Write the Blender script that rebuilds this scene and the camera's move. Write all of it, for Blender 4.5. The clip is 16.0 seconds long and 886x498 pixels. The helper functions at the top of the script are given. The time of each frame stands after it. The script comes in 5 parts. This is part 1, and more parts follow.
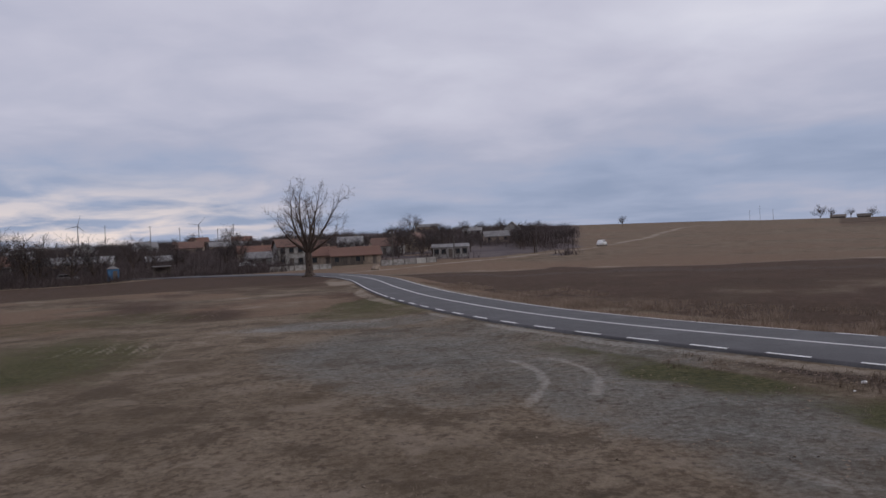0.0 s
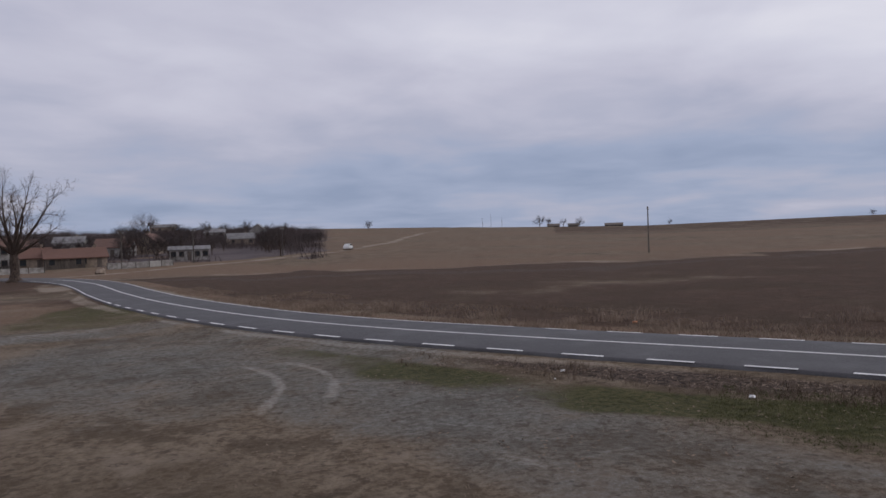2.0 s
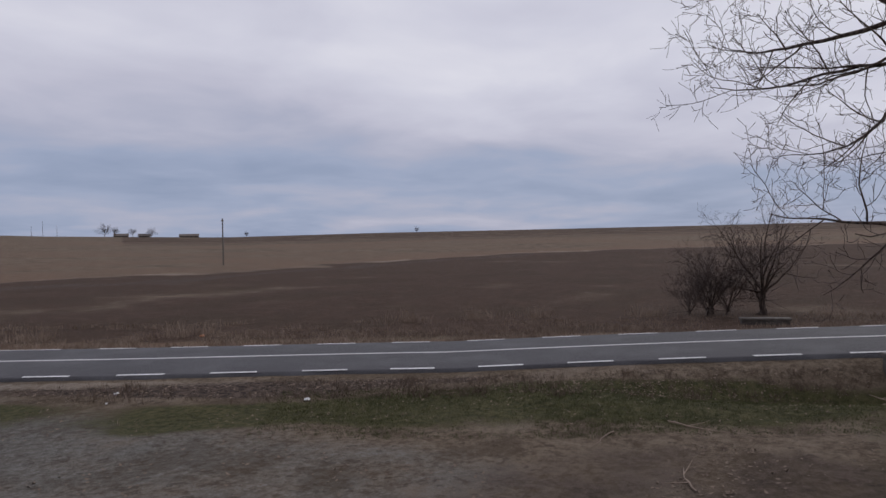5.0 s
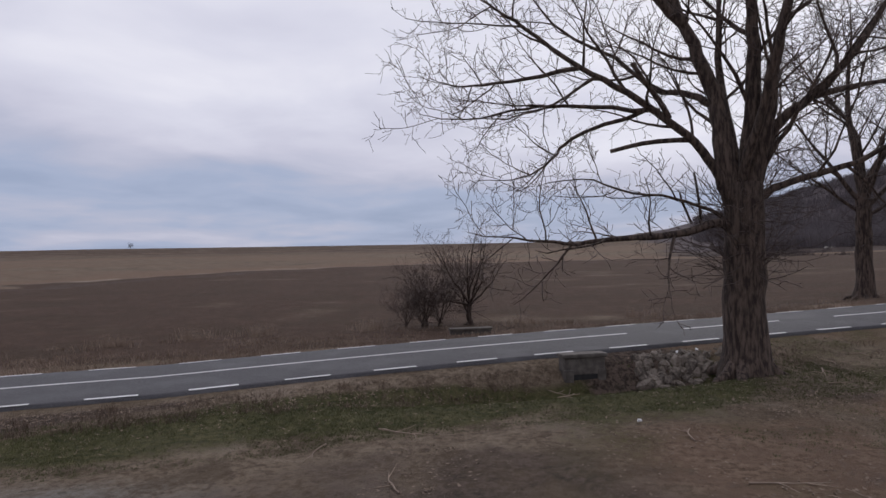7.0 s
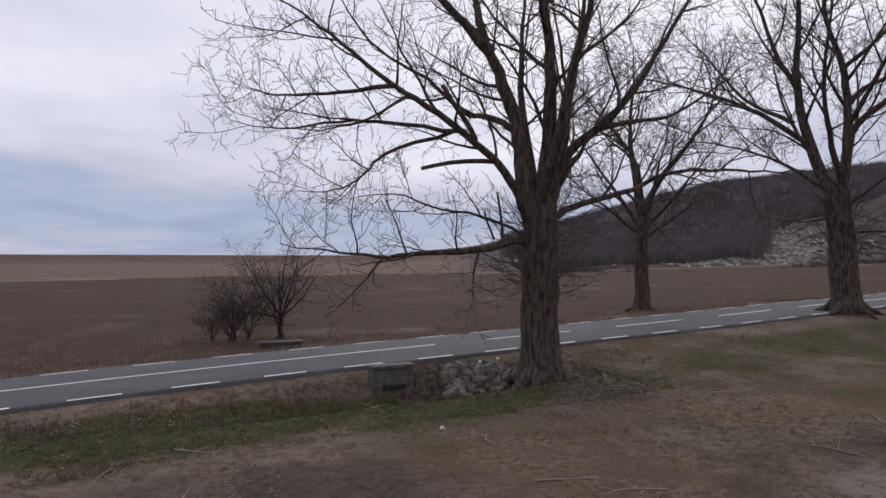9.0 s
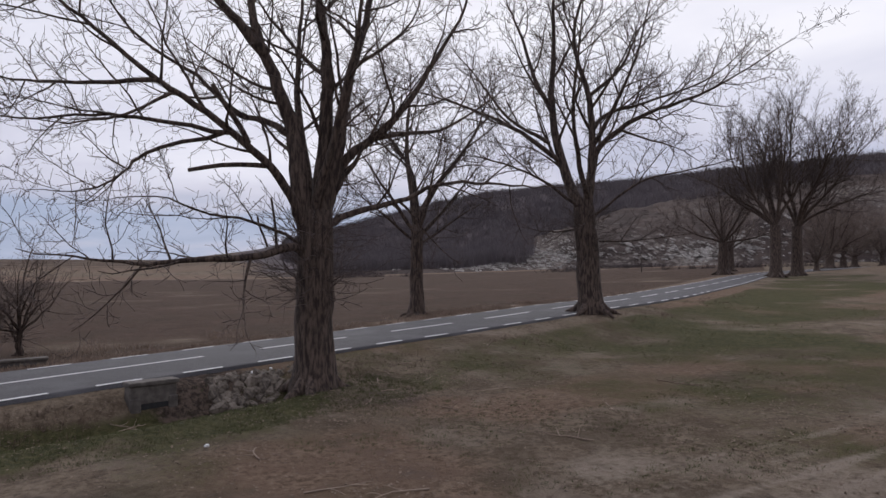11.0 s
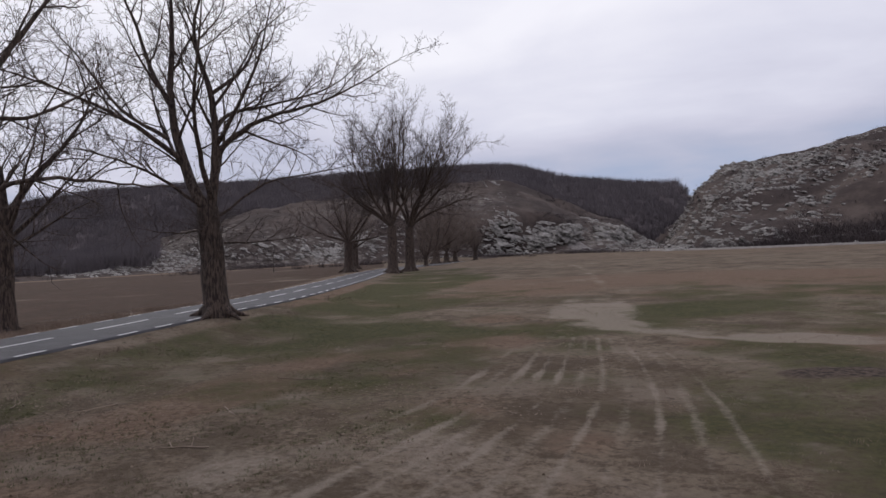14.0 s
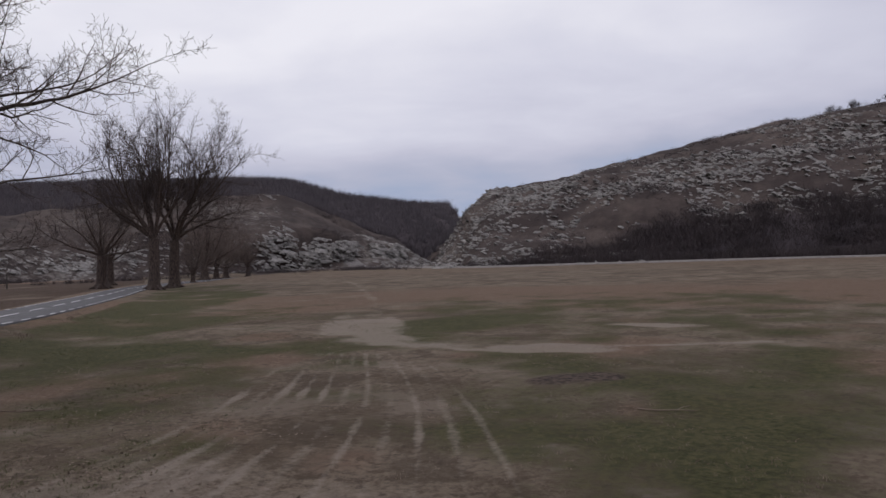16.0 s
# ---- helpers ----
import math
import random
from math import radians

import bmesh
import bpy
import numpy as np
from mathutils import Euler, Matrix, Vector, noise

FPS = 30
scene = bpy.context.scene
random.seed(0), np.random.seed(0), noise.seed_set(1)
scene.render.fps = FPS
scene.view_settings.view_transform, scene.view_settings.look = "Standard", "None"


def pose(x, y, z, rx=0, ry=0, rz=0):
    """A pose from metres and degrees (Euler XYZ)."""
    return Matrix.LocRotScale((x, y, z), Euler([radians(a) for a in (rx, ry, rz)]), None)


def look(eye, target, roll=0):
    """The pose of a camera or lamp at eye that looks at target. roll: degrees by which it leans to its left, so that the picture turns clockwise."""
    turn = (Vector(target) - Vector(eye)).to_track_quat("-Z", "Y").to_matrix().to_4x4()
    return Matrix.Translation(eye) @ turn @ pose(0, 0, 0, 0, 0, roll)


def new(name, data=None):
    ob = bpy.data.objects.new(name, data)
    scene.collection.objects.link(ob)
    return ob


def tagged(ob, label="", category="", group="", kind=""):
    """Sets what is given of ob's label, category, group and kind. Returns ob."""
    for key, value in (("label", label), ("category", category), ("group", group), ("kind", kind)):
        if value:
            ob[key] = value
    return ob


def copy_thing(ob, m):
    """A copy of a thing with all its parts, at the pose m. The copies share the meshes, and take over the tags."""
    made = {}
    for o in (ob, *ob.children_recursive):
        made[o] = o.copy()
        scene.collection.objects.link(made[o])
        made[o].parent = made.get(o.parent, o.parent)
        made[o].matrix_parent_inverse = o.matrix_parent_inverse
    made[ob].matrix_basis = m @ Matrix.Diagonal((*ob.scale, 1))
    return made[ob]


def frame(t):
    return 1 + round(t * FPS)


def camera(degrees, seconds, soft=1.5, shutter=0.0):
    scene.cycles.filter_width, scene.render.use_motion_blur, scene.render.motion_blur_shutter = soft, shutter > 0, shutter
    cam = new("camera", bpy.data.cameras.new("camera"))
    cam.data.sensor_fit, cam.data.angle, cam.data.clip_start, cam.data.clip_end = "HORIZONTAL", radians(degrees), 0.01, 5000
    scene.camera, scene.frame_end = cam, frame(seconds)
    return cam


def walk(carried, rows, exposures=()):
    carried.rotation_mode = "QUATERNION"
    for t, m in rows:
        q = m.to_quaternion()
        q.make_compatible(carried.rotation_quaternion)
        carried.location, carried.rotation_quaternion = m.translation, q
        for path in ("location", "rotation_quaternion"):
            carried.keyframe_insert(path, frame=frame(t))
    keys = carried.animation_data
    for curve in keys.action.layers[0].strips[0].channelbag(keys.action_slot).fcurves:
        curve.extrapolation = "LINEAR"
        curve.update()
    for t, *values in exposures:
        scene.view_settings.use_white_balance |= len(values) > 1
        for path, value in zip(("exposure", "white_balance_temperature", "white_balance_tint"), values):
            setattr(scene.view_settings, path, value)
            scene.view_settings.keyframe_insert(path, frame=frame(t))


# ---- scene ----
cam = camera(65.33, 16.0)
# seconds, place, yaw, pitch, roll
ROWS = [
    (0.0, -0.000, 0.000, 4.600, 0.00, -0.50, 2.70),
    (0.5, 0.120, 0.009, 4.586, -3.57, -1.21, 2.48),
    (1.0, 0.225, 0.008, 4.579, -8.51, -1.21, 2.34),
    (1.5, 0.313, -0.037, 4.574, -15.50, -1.48, 1.95),
    (2.0, 0.335, -0.060, 4.589, -20.67, -1.06, 1.94),
    (2.5, 0.418, -0.088, 4.587, -24.93, -0.92, 1.92),
    (3.0, 0.505, -0.080, 4.593, -30.13, -0.90, 2.08),
    (3.5, 0.590, -0.099, 4.581, -34.89, -1.04, 1.92),
    (4.0, 0.640, -0.173, 4.561, -40.46, -0.51, 0.89),
    (4.5, 0.638, -0.282, 4.579, -47.70, -0.95, 1.46),
    (5.0, 0.639, -0.338, 4.586, -54.71, -0.97, 1.06),
    (7.5, 0.735, -0.805, 4.486, -80.58, 0.16, 0.52),
    (8.0, 0.700, -0.878, 4.466, -83.77, 0.12, -0.17),
    (8.5, 0.654, -0.907, 4.476, -87.64, 0.40, -0.60),
    (9.0, 0.627, -0.924, 4.495, -91.88, 1.13, -0.14),
    (11.5, 0.557, -1.212, 4.597, -114.12, 1.59, -0.07),
    (12.0, 0.488, -1.252, 4.608, -118.56, 1.64, 0.25),
    (12.5, 0.402, -1.285, 4.622, -123.64, 1.43, 0.60),
    (13.0, 0.313, -1.303, 4.635, -127.16, 1.67, 1.06),
    (13.5, 0.209, -1.385, 4.633, -132.83, 1.63, 1.43),
    (14.0, 0.132, -1.461, 4.614, -139.43, 1.20, 1.60),
    (14.5, 0.115, -1.571, 4.602, -143.67, 1.75, 1.59),
    (15.0, 0.109, -1.683, 4.590, -148.30, 2.43, 1.80),
    (15.5, 0.047, -1.779, 4.568, -154.21, 2.29, 1.51),
    (16.0, -0.013, -1.861, 4.555, -157.77, 2.13, 1.31),
]
walk(cam, [(t, pose(x, y, z, 90 + pitch, roll, yaw)) for t, x, y, z, yaw, pitch, roll in ROWS],
     exposures=[(0, -0.16), (5, -0.20), (8, 0.06), (13, 0.08), (16, -0.10)])
# ---------------------------------------------------------------- sky and sun
world = bpy.data.worlds.new("overcast_sky")
scene.world = world
world.use_nodes = True


def nodes_of(tree):
    tree.nodes.clear()

    def add(kind, **values):
        n = tree.nodes.new(kind)
        for key, value in values.items():
            if key in n.inputs:
                n.inputs[key].default_value = value
        return n

    return add, tree.links.new


def build_sky():
    add, link = nodes_of(world.node_tree)
    out = add("ShaderNodeOutputWorld")
    sky = add("ShaderNodeTexSky")
    sky.sky_type, sky.sun_disc = "NISHITA", False
    sky.sun_elevation, sky.sun_rotation = radians(31), radians(100)
    where = add("ShaderNodeTexCoord")
    split = add("ShaderNodeSeparateXYZ")
    link(where.outputs["Generated"], split.inputs[0])

    def calc(op, a, b=None, clamp=False):
        n = add("ShaderNodeMath")
        n.operation, n.use_clamp = op, clamp
        for i, v in enumerate((a, b)):
            if v is None:
                continue
            if isinstance(v, (int, float)):
                n.inputs[i].default_value = v
            else:
                link(v, n.inputs[i])
        return n.outputs[0]

    up = calc("MAXIMUM", split.outputs[2], 0.0)
    far = calc("ADD", up, 0.13)
    flat = add("ShaderNodeCombineXYZ")
    link(calc("DIVIDE", split.outputs[0], far), flat.inputs[0])
    link(calc("DIVIDE", split.outputs[1], far), flat.inputs[1])
    big = add("ShaderNodeTexNoise", Scale=0.42, Detail=5.0, Roughness=0.48, Distortion=0.5)
    link(flat.outputs[0], big.inputs["Vector"])
    fine = add("ShaderNodeTexNoise", Scale=1.5, Detail=7.0, Roughness=0.52, Distortion=0.3)
    link(flat.outputs[0], fine.inputs["Vector"])
    cloud = calc("ADD", calc("MULTIPLY", calc("SUBTRACT", big.outputs[0], 0.5), 0.80), calc("MULTIPLY", calc("SUBTRACT", fine.outputs[0], 0.5), 0.34))
    # bluer and darker towards the horizon, white overhead
    rise = add("ShaderNodeMapRange")
    rise.interpolation_type = "SMOOTHSTEP"
    link(up, rise.inputs[0])
    for i, v in ((1, 0.0), (2, 0.28), (3, 0.38), (4, 0.63)):
        rise.inputs[i].default_value = v
    # the veiled sun stands over the hills behind the road's trees
    veil = add("ShaderNodeVectorMath")
    veil.operation = "DOT_PRODUCT"
    link(where.outputs["Generated"], veil.inputs[0])
    veil.inputs[1].default_value = Vector((0.85, -0.15, 0.52)).normalized()
    lobe = add("ShaderNodeMapRange")
    lobe.interpolation_type = "SMOOTHSTEP"
    link(veil.outputs["Value"], lobe.inputs[0])
    for i, v in ((1, 0.0), (2, 1.0), (3, 0.0), (4, 0.22)):
        lobe.inputs[i].default_value = v
    fade = add("ShaderNodeMapRange")
    fade.interpolation_type = "SMOOTHSTEP"
    link(up, fade.inputs[0])
    for i, v in ((1, 0.05), (2, 0.28), (3, 0.12), (4, 1.0)):
        fade.inputs[i].default_value = v
    level = calc("ADD", calc("ADD", cloud, rise.outputs[0]), calc("MULTIPLY", lobe.outputs[0], fade.outputs[0]))
    ramp = add("ShaderNodeValToRGB")
    link(level, ramp.inputs[0])
    stops = ramp.color_ramp.elements
    stops[0].position, stops[0].color = 0.28, (0.32, 0.385, 0.55, 1)
    stops[1].position, stops[1].color = 0.92, (0.93, 0.92, 1.0, 1)
    for at, colour in ((0.40, (0.395, 0.455, 0.625, 1)), (0.50, (0.49, 0.51, 0.65, 1)), (0.60, (0.605, 0.605, 0.735, 1)), (0.74, (0.735, 0.735, 0.855, 1))):
        e = stops.new(at)
        e.color = colour
    # the low gap in the cloud over the village, where the day is brightest
    glow = add("ShaderNodeVectorMath")
    glow.operation = "DOT_PRODUCT"
    link(where.outputs["Generated"], glow.inputs[0])
    glow.inputs[1].default_value = Vector((-0.62, 0.78, 0.05)).normalized()
    gap = add("ShaderNodeMapRange")
    gap.interpolation_type = "SMOOTHSTEP"
    link(glow.outputs["Value"], gap.inputs[0])
    for i, v in ((1, 0.84), (2, 0.99), (3, 0.0), (4, 1.0)):
        gap.inputs[i].default_value = v
    low = add("ShaderNodeMapRange")
    low.interpolation_type = "SMOOTHSTEP"
    link(up, low.inputs[0])
    for i, v in ((1, 0.02), (2, 0.14), (3, 1.0), (4, 0.0)):
        low.inputs[i].default_value = v
    gap_noise = calc("MULTIPLY", calc("SUBTRACT", fine.outputs[0], 0.40, True), 5.0, True)
    mix = add("ShaderNodeMix")
    mix.data_type = "RGBA"
    link(calc("MULTIPLY", calc("MULTIPLY", gap.outputs[0], low.outputs[0]), gap_noise), mix.inputs[0])
    link(ramp.outputs[0], mix.inputs[6])
    mix.inputs[7].default_value = (0.95, 0.82, 0.78, 1)
    cover = add("ShaderNodeBackground", Strength=1.0)
    link(mix.outputs[2], cover.inputs[0])
    clear = add("ShaderNodeBackground", Strength=0.05)
    link(sky.outputs[0], clear.inputs[0])
    both = add("ShaderNodeMixShader")
    both.inputs[0].default_value = 0.94
    link(clear.outputs[0], both.inputs[1])
    link(cover.outputs[0], both.inputs[2])
    link(both.outputs[0], out.inputs[0])


build_sky()
sun = new("sun", bpy.data.lights.new("sun", "SUN"))
sun.data.energy, sun.data.angle, sun.data.color = 0.5, radians(40), (1.0, 0.95, 0.9)
sun.matrix_world = look((85, -15, 52), (0, 0, 0))

# ---------------------------------------------------------------- materials
def material(name, build):
    m = bpy.data.materials.new(name)
    m.use_nodes = True
    add, link = nodes_of(m.node_tree)
    out = add("ShaderNodeOutputMaterial")
    bsdf = add("ShaderNodeBsdfPrincipled")
    link(bsdf.outputs[0], out.inputs[0])
    build(add, link, bsdf)
    return m


def mixed(add, link, factor, a, b):
    """A colour between a and b (each a colour or a socket)."""
    n = add("ShaderNodeMix")
    n.data_type = "RGBA"
    for socket, v in ((n.inputs[0], factor), (n.inputs[6], a), (n.inputs[7], b)):
        if isinstance(v, (int, float)):
            socket.default_value = v
        elif isinstance(v, tuple):
            socket.default_value = (*v, 1)
        else:
            link(v, socket)
    return n.outputs[2]


def math_node(add, link, op, a, b=None, clamp=False):
    n = add("ShaderNodeMath")
    n.operation, n.use_clamp = op, clamp
    for i, v in enumerate((a, b)):
        if v is None:
            continue
        if isinstance(v, (int, float)):
            n.inputs[i].default_value = v
        else:
            link(v, n.inputs[i])
    return n.outputs[0]


def noise_node(add, link, vector, scale, detail=5.0, rough=0.6):
    n = add("ShaderNodeTexNoise", Scale=scale, Detail=detail, Roughness=rough)
    if vector is not None:
        link(vector, n.inputs["Vector"])
    return n.outputs[0]


def step_node(add, link, value, lo, hi):
    n = add("ShaderNodeMapRange")
    n.interpolation_type = "SMOOTHSTEP"
    link(value, n.inputs[0])
    n.inputs[1].default_value, n.inputs[2].default_value = lo, hi
    return n.outputs[0]


def bumped(add, link, bsdf, height, strength, distance):
    b = add("ShaderNodeBump", Strength=strength, Distance=distance)
    link(height, b.inputs["Height"])
    link(b.outputs[0], bsdf.inputs["Normal"])


def speckled(name, dark, light, scale, rough=0.85, bump=0.5, depth=0.02, coarse=None, metal=0.0, stretch=(1, 1, 1)):
    """A plain surface with grain and larger blotches."""
    def build(add, link, bsdf):
        where = add("ShaderNodeTexCoord")
        warp = add("ShaderNodeMapping")
        warp.inputs["Scale"].default_value = stretch
        link(where.outputs["Object"], warp.inputs[0])
        fine = noise_node(add, link, warp.outputs[0], scale, 6)
        wide = noise_node(add, link, warp.outputs[0], coarse or scale * 0.13, 4)
        both = math_node(add, link, "ADD", math_node(add, link, "MULTIPLY", fine, 0.6), math_node(add, link, "MULTIPLY", wide, 0.4))
        one = add("ShaderNodeObjectInfo")
        shade = math_node(add, link, "ADD", both, math_node(add, link, "MULTIPLY", math_node(add, link, "SUBTRACT", one.outputs["Random"], 0.5), 0.12))
        link(mixed(add, link, step_node(add, link, shade, 0.32, 0.68), dark, light), bsdf.inputs["Base Color"])
        bsdf.inputs["Roughness"].default_value, bsdf.inputs["Metallic"].default_value = rough, metal
        bumped(add, link, bsdf, fine, bump, depth)
    return material(name, build)


def ground_look(add, link, bsdf):
    where = add("ShaderNodeTexCoord").outputs["Object"]

    def cover(name, soft=0.22, wobble=None):
        a = add("ShaderNodeAttribute")
        a.attribute_name = name
        if wobble is None:
            return a.outputs["Fac"]
        edge = math_node(add, link, "ADD", a.outputs["Fac"], math_node(add, link, "MULTIPLY", math_node(add, link, "SUBTRACT", wobble, 0.5), 1.6))
        return step_node(add, link, edge, 0.5 - soft, 0.5 + soft)

    def share(value, k):
        return math_node(add, link, "MULTIPLY", value, k)

    def shade(value, lo, hi, dark, light):
        return mixed(add, link, step_node(add, link, value, lo, hi), dark, light)

    n_big = noise_node(add, link, where, 0.13, 5)
    n_mid = noise_node(add, link, where, 0.8, 6, 0.65)
    n_fine = noise_node(add, link, where, 5.0, 8, 0.72)
    n_grit = noise_node(add, link, where, 26.0, 5, 0.75)
    n_clod = noise_node(add, link, where, 2.6, 5, 0.7)
    ragged = math_node(add, link, "ADD", share(n_mid, 0.5), share(n_fine, 0.5))
    # trodden earth, with dark clods and damp patches
    dirt = shade(n_fine, 0.36, 0.62, (0.108, 0.079, 0.054), (0.208, 0.162, 0.116))
    dirt = mixed(add, link, step_node(add, link, n_mid, 0.44, 0.60), dirt, shade(n_fine, 0.35, 0.65, (0.150, 0.115, 0.082), (0.252, 0.200, 0.146)))
    dirt = mixed(add, link, share(step_node(add, link, n_big, 0.46, 0.58), 0.55), dirt, (0.103, 0.076, 0.050))
    n_patch = noise_node(add, link, where, 0.36, 6, 0.62)
    dirt = mixed(add, link, share(step_node(add, link, n_patch, 0.52, 0.60), 0.55), dirt, (0.074, 0.054, 0.036))
    dirt = mixed(add, link, share(step_node(add, link, math_node(add, link, "SUBTRACT", 1.0, n_patch), 0.54, 0.64), 0.5), dirt, (0.262, 0.211, 0.165))
    dirt = mixed(add, link, share(step_node(add, link, n_clod, 0.56, 0.64), 0.62), dirt, (0.067, 0.050, 0.036))
    dirt = mixed(add, link, share(step_node(add, link, n_grit, 0.60, 0.67), 0.6), dirt, (0.056, 0.041, 0.031))
    # pale stony gravel
    stones = add("ShaderNodeTexVoronoi", Scale=20.0)
    link(where, stones.inputs["Vector"])
    gravel = shade(n_fine, 0.36, 0.64, (0.125, 0.122, 0.112), (0.235, 0.232, 0.215))
    gravel = mixed(add, link, share(step_node(add, link, stones.outputs["Distance"], 0.25, 0.6), 0.4), gravel, (0.085, 0.082, 0.074))
    gravel = mixed(add, link, share(step_node(add, link, n_clod, 0.55, 0.63), 0.7), gravel, (0.070, 0.060, 0.047))
    gravel = mixed(add, link, share(step_node(add, link, n_patch, 0.52, 0.62), 0.5), gravel, (0.098, 0.084, 0.066))
    colour = mixed(add, link, share(cover("gravel", 0.34, ragged), 0.88), dirt, gravel)
    n_bits = noise_node(add, link, where, 11.0, 6, 0.8)
    colour = mixed(add, link, share(step_node(add, link, n_bits, 0.60, 0.66), 0.55), colour, (0.045, 0.033, 0.025))
    colour = mixed(add, link, share(step_node(add, link, math_node(add, link, "SUBTRACT", 1.0, n_bits), 0.61, 0.67), 0.45), colour, (0.290, 0.235, 0.185))
    # dead straw-coloured grass
    straw = shade(n_fine, 0.34, 0.66, (0.108, 0.069, 0.045), (0.240, 0.170, 0.120))
    straw = mixed(add, link, step_node(add, link, n_mid, 0.42, 0.62), straw, (0.166, 0.112, 0.078))
    colour = mixed(add, link, cover("straw", 0.25, ragged), colour, straw)
    # ploughed and fallow soil
    soil = shade(n_fine, 0.36, 0.64, (0.052, 0.033, 0.023), (0.095, 0.062, 0.045))
    soil = mixed(add, link, share(step_node(add, link, n_mid, 0.48, 0.64), 0.7), soil, (0.106, 0.070, 0.050))
    soil = mixed(add, link, share(step_node(add, link, n_big, 0.45, 0.62), 0.4), soil, (0.056, 0.040, 0.026))
    colour = mixed(add, link, cover("soil", 0.2, ragged), colour, soil)
    # short winter grass
    lawn = shade(n_fine, 0.33, 0.66, (0.032, 0.035, 0.013), (0.087, 0.084, 0.034))
    lawn = mixed(add, link, share(step_node(add, link, n_mid, 0.44, 0.60), 0.8), lawn, shade(n_fine, 0.35, 0.65, (0.046, 0.052, 0.018), (0.106, 0.095, 0.044)))
    lawn = mixed(add, link, share(step_node(add, link, n_grit, 0.58, 0.66), 0.5), lawn, (0.060, 0.046, 0.031))
    colour = mixed(add, link, share(cover("lawn", 0.26, ragged), 0.92), colour, lawn)
    # leaf litter along the verge
    litter = shade(n_fine, 0.40, 0.60, (0.036, 0.027, 0.022), (0.125, 0.092, 0.072))
    litter = mixed(add, link, share(step_node(add, link, n_grit, 0.56, 0.66), 0.6), litter, (0.17, 0.14, 0.12))
    colour = mixed(add, link, cover("litter", 0.2, ragged), colour, litter)
    # worn wheel tracks
    worn = mixed(add, link, n_fine, (0.200, 0.164, 0.128), (0.370, 0.310, 0.245))
    worn = mixed(add, link, share(cover("gravel", 0.34, ragged), 0.8), worn, shade(n_fine, 0.36, 0.64, (0.20, 0.198, 0.185), (0.33, 0.325, 0.305)))
    colour = mixed(add, link, share(cover("worn", 0.3, ragged), 0.8), colour, worn)
    # scrub, rock and woodland on the slopes
    n_hill = noise_node(add, link, where, 0.045, 8, 0.7)
    n_tuft = noise_node(add, link, where, 0.35, 8, 0.75)
    scrub = shade(n_hill, 0.42, 0.62, (0.060, 0.046, 0.041), (0.118, 0.092, 0.078))
    scrub = mixed(add, link, share(step_node(add, link, n_tuft, 0.5, 0.66), 0.55), scrub, (0.057, 0.044, 0.040))
    colour = mixed(add, link, cover("scrub", 0.3, ragged), colour, scrub)
    stone = shade(n_tuft, 0.42, 0.60, (0.075, 0.060, 0.052), (0.255, 0.228, 0.200))
    colour = mixed(add, link, share(cover("rock", 0.25, n_tuft), 0.85), colour, stone)
    # woodland floor: distance haze is put into this pale violet colour
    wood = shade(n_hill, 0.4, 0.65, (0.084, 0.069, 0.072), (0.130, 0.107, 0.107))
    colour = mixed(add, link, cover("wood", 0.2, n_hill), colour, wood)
    link(colour, bsdf.inputs["Base Color"])
    bsdf.inputs["Roughness"].default_value = 0.95
    bsdf.inputs["Specular IOR Level"].default_value = 0.12
    height = math_node(add, link, "ADD", math_node(add, link, "ADD", n_fine, share(n_grit, 0.4)), share(n_clod, 1.2))
    bumped(add, link, bsdf, height, 0.8, 0.10)


def asphalt_look(add, link, bsdf):
    where = add("ShaderNodeTexCoord").outputs["Object"]
    grit = noise_node(add, link, where, 45.0, 3)
    patch = noise_node(add, link, where, 0.5, 6, 0.6)
    colour = mixed(add, link, step_node(add, link, grit, 0.35, 0.7), (0.054, 0.052, 0.055), (0.112, 0.109, 0.113))
    colour = mixed(add, link, math_node(add, link, "MULTIPLY", step_node(add, link, patch, 0.45, 0.7), 0.45), colour, (0.135, 0.132, 0.136))
    link(colour, bsdf.inputs["Base Color"])
    bsdf.inputs["Roughness"].default_value = 0.78
    bsdf.inputs["Specular IOR Level"].default_value = 0.3
    bumped(add, link, bsdf, grit, 0.4, 0.008)


def bark_look(add, link, bsdf):
    where = add("ShaderNodeTexCoord")
    warp = add("ShaderNodeMapping")
    warp.inputs["Scale"].default_value = (1, 1, 0.22)
    link(where.outputs["Object"], warp.inputs[0])
    ridge = noise_node(add, link, warp.outputs[0], 9.0, 6, 0.6)
    blotch = noise_node(add, link, where.outputs["Object"], 0.9, 4)
    colour = mixed(add, link, step_node(add, link, ridge, 0.38, 0.64), (0.030, 0.020, 0.016), (0.125, 0.090, 0.070))
    colour = mixed(add, link, math_node(add, link, "MULTIPLY", step_node(add, link, blotch, 0.5, 0.7), 0.35), colour, (0.075, 0.058, 0.046))
    link(colour, bsdf.inputs["Base Color"])
    bsdf.inputs["Roughness"].default_value = 0.95
    bumped(add, link, bsdf, ridge, 1.0, 0.06)


def tile_look(add, link, bsdf):
    where = add("ShaderNodeTexCoord").outputs["Object"]
    rows = add("ShaderNodeTexWave", Scale=2.6, Distortion=0.6)
    rows.bands_direction = "Z"
    link(where, rows.inputs["Vector"])
    fine = noise_node(add, link, where, 2.5, 5)
    one = add("ShaderNodeObjectInfo")
    colour = mixed(add, link, fine, (0.090, 0.042, 0.031), (0.22, 0.108, 0.074))
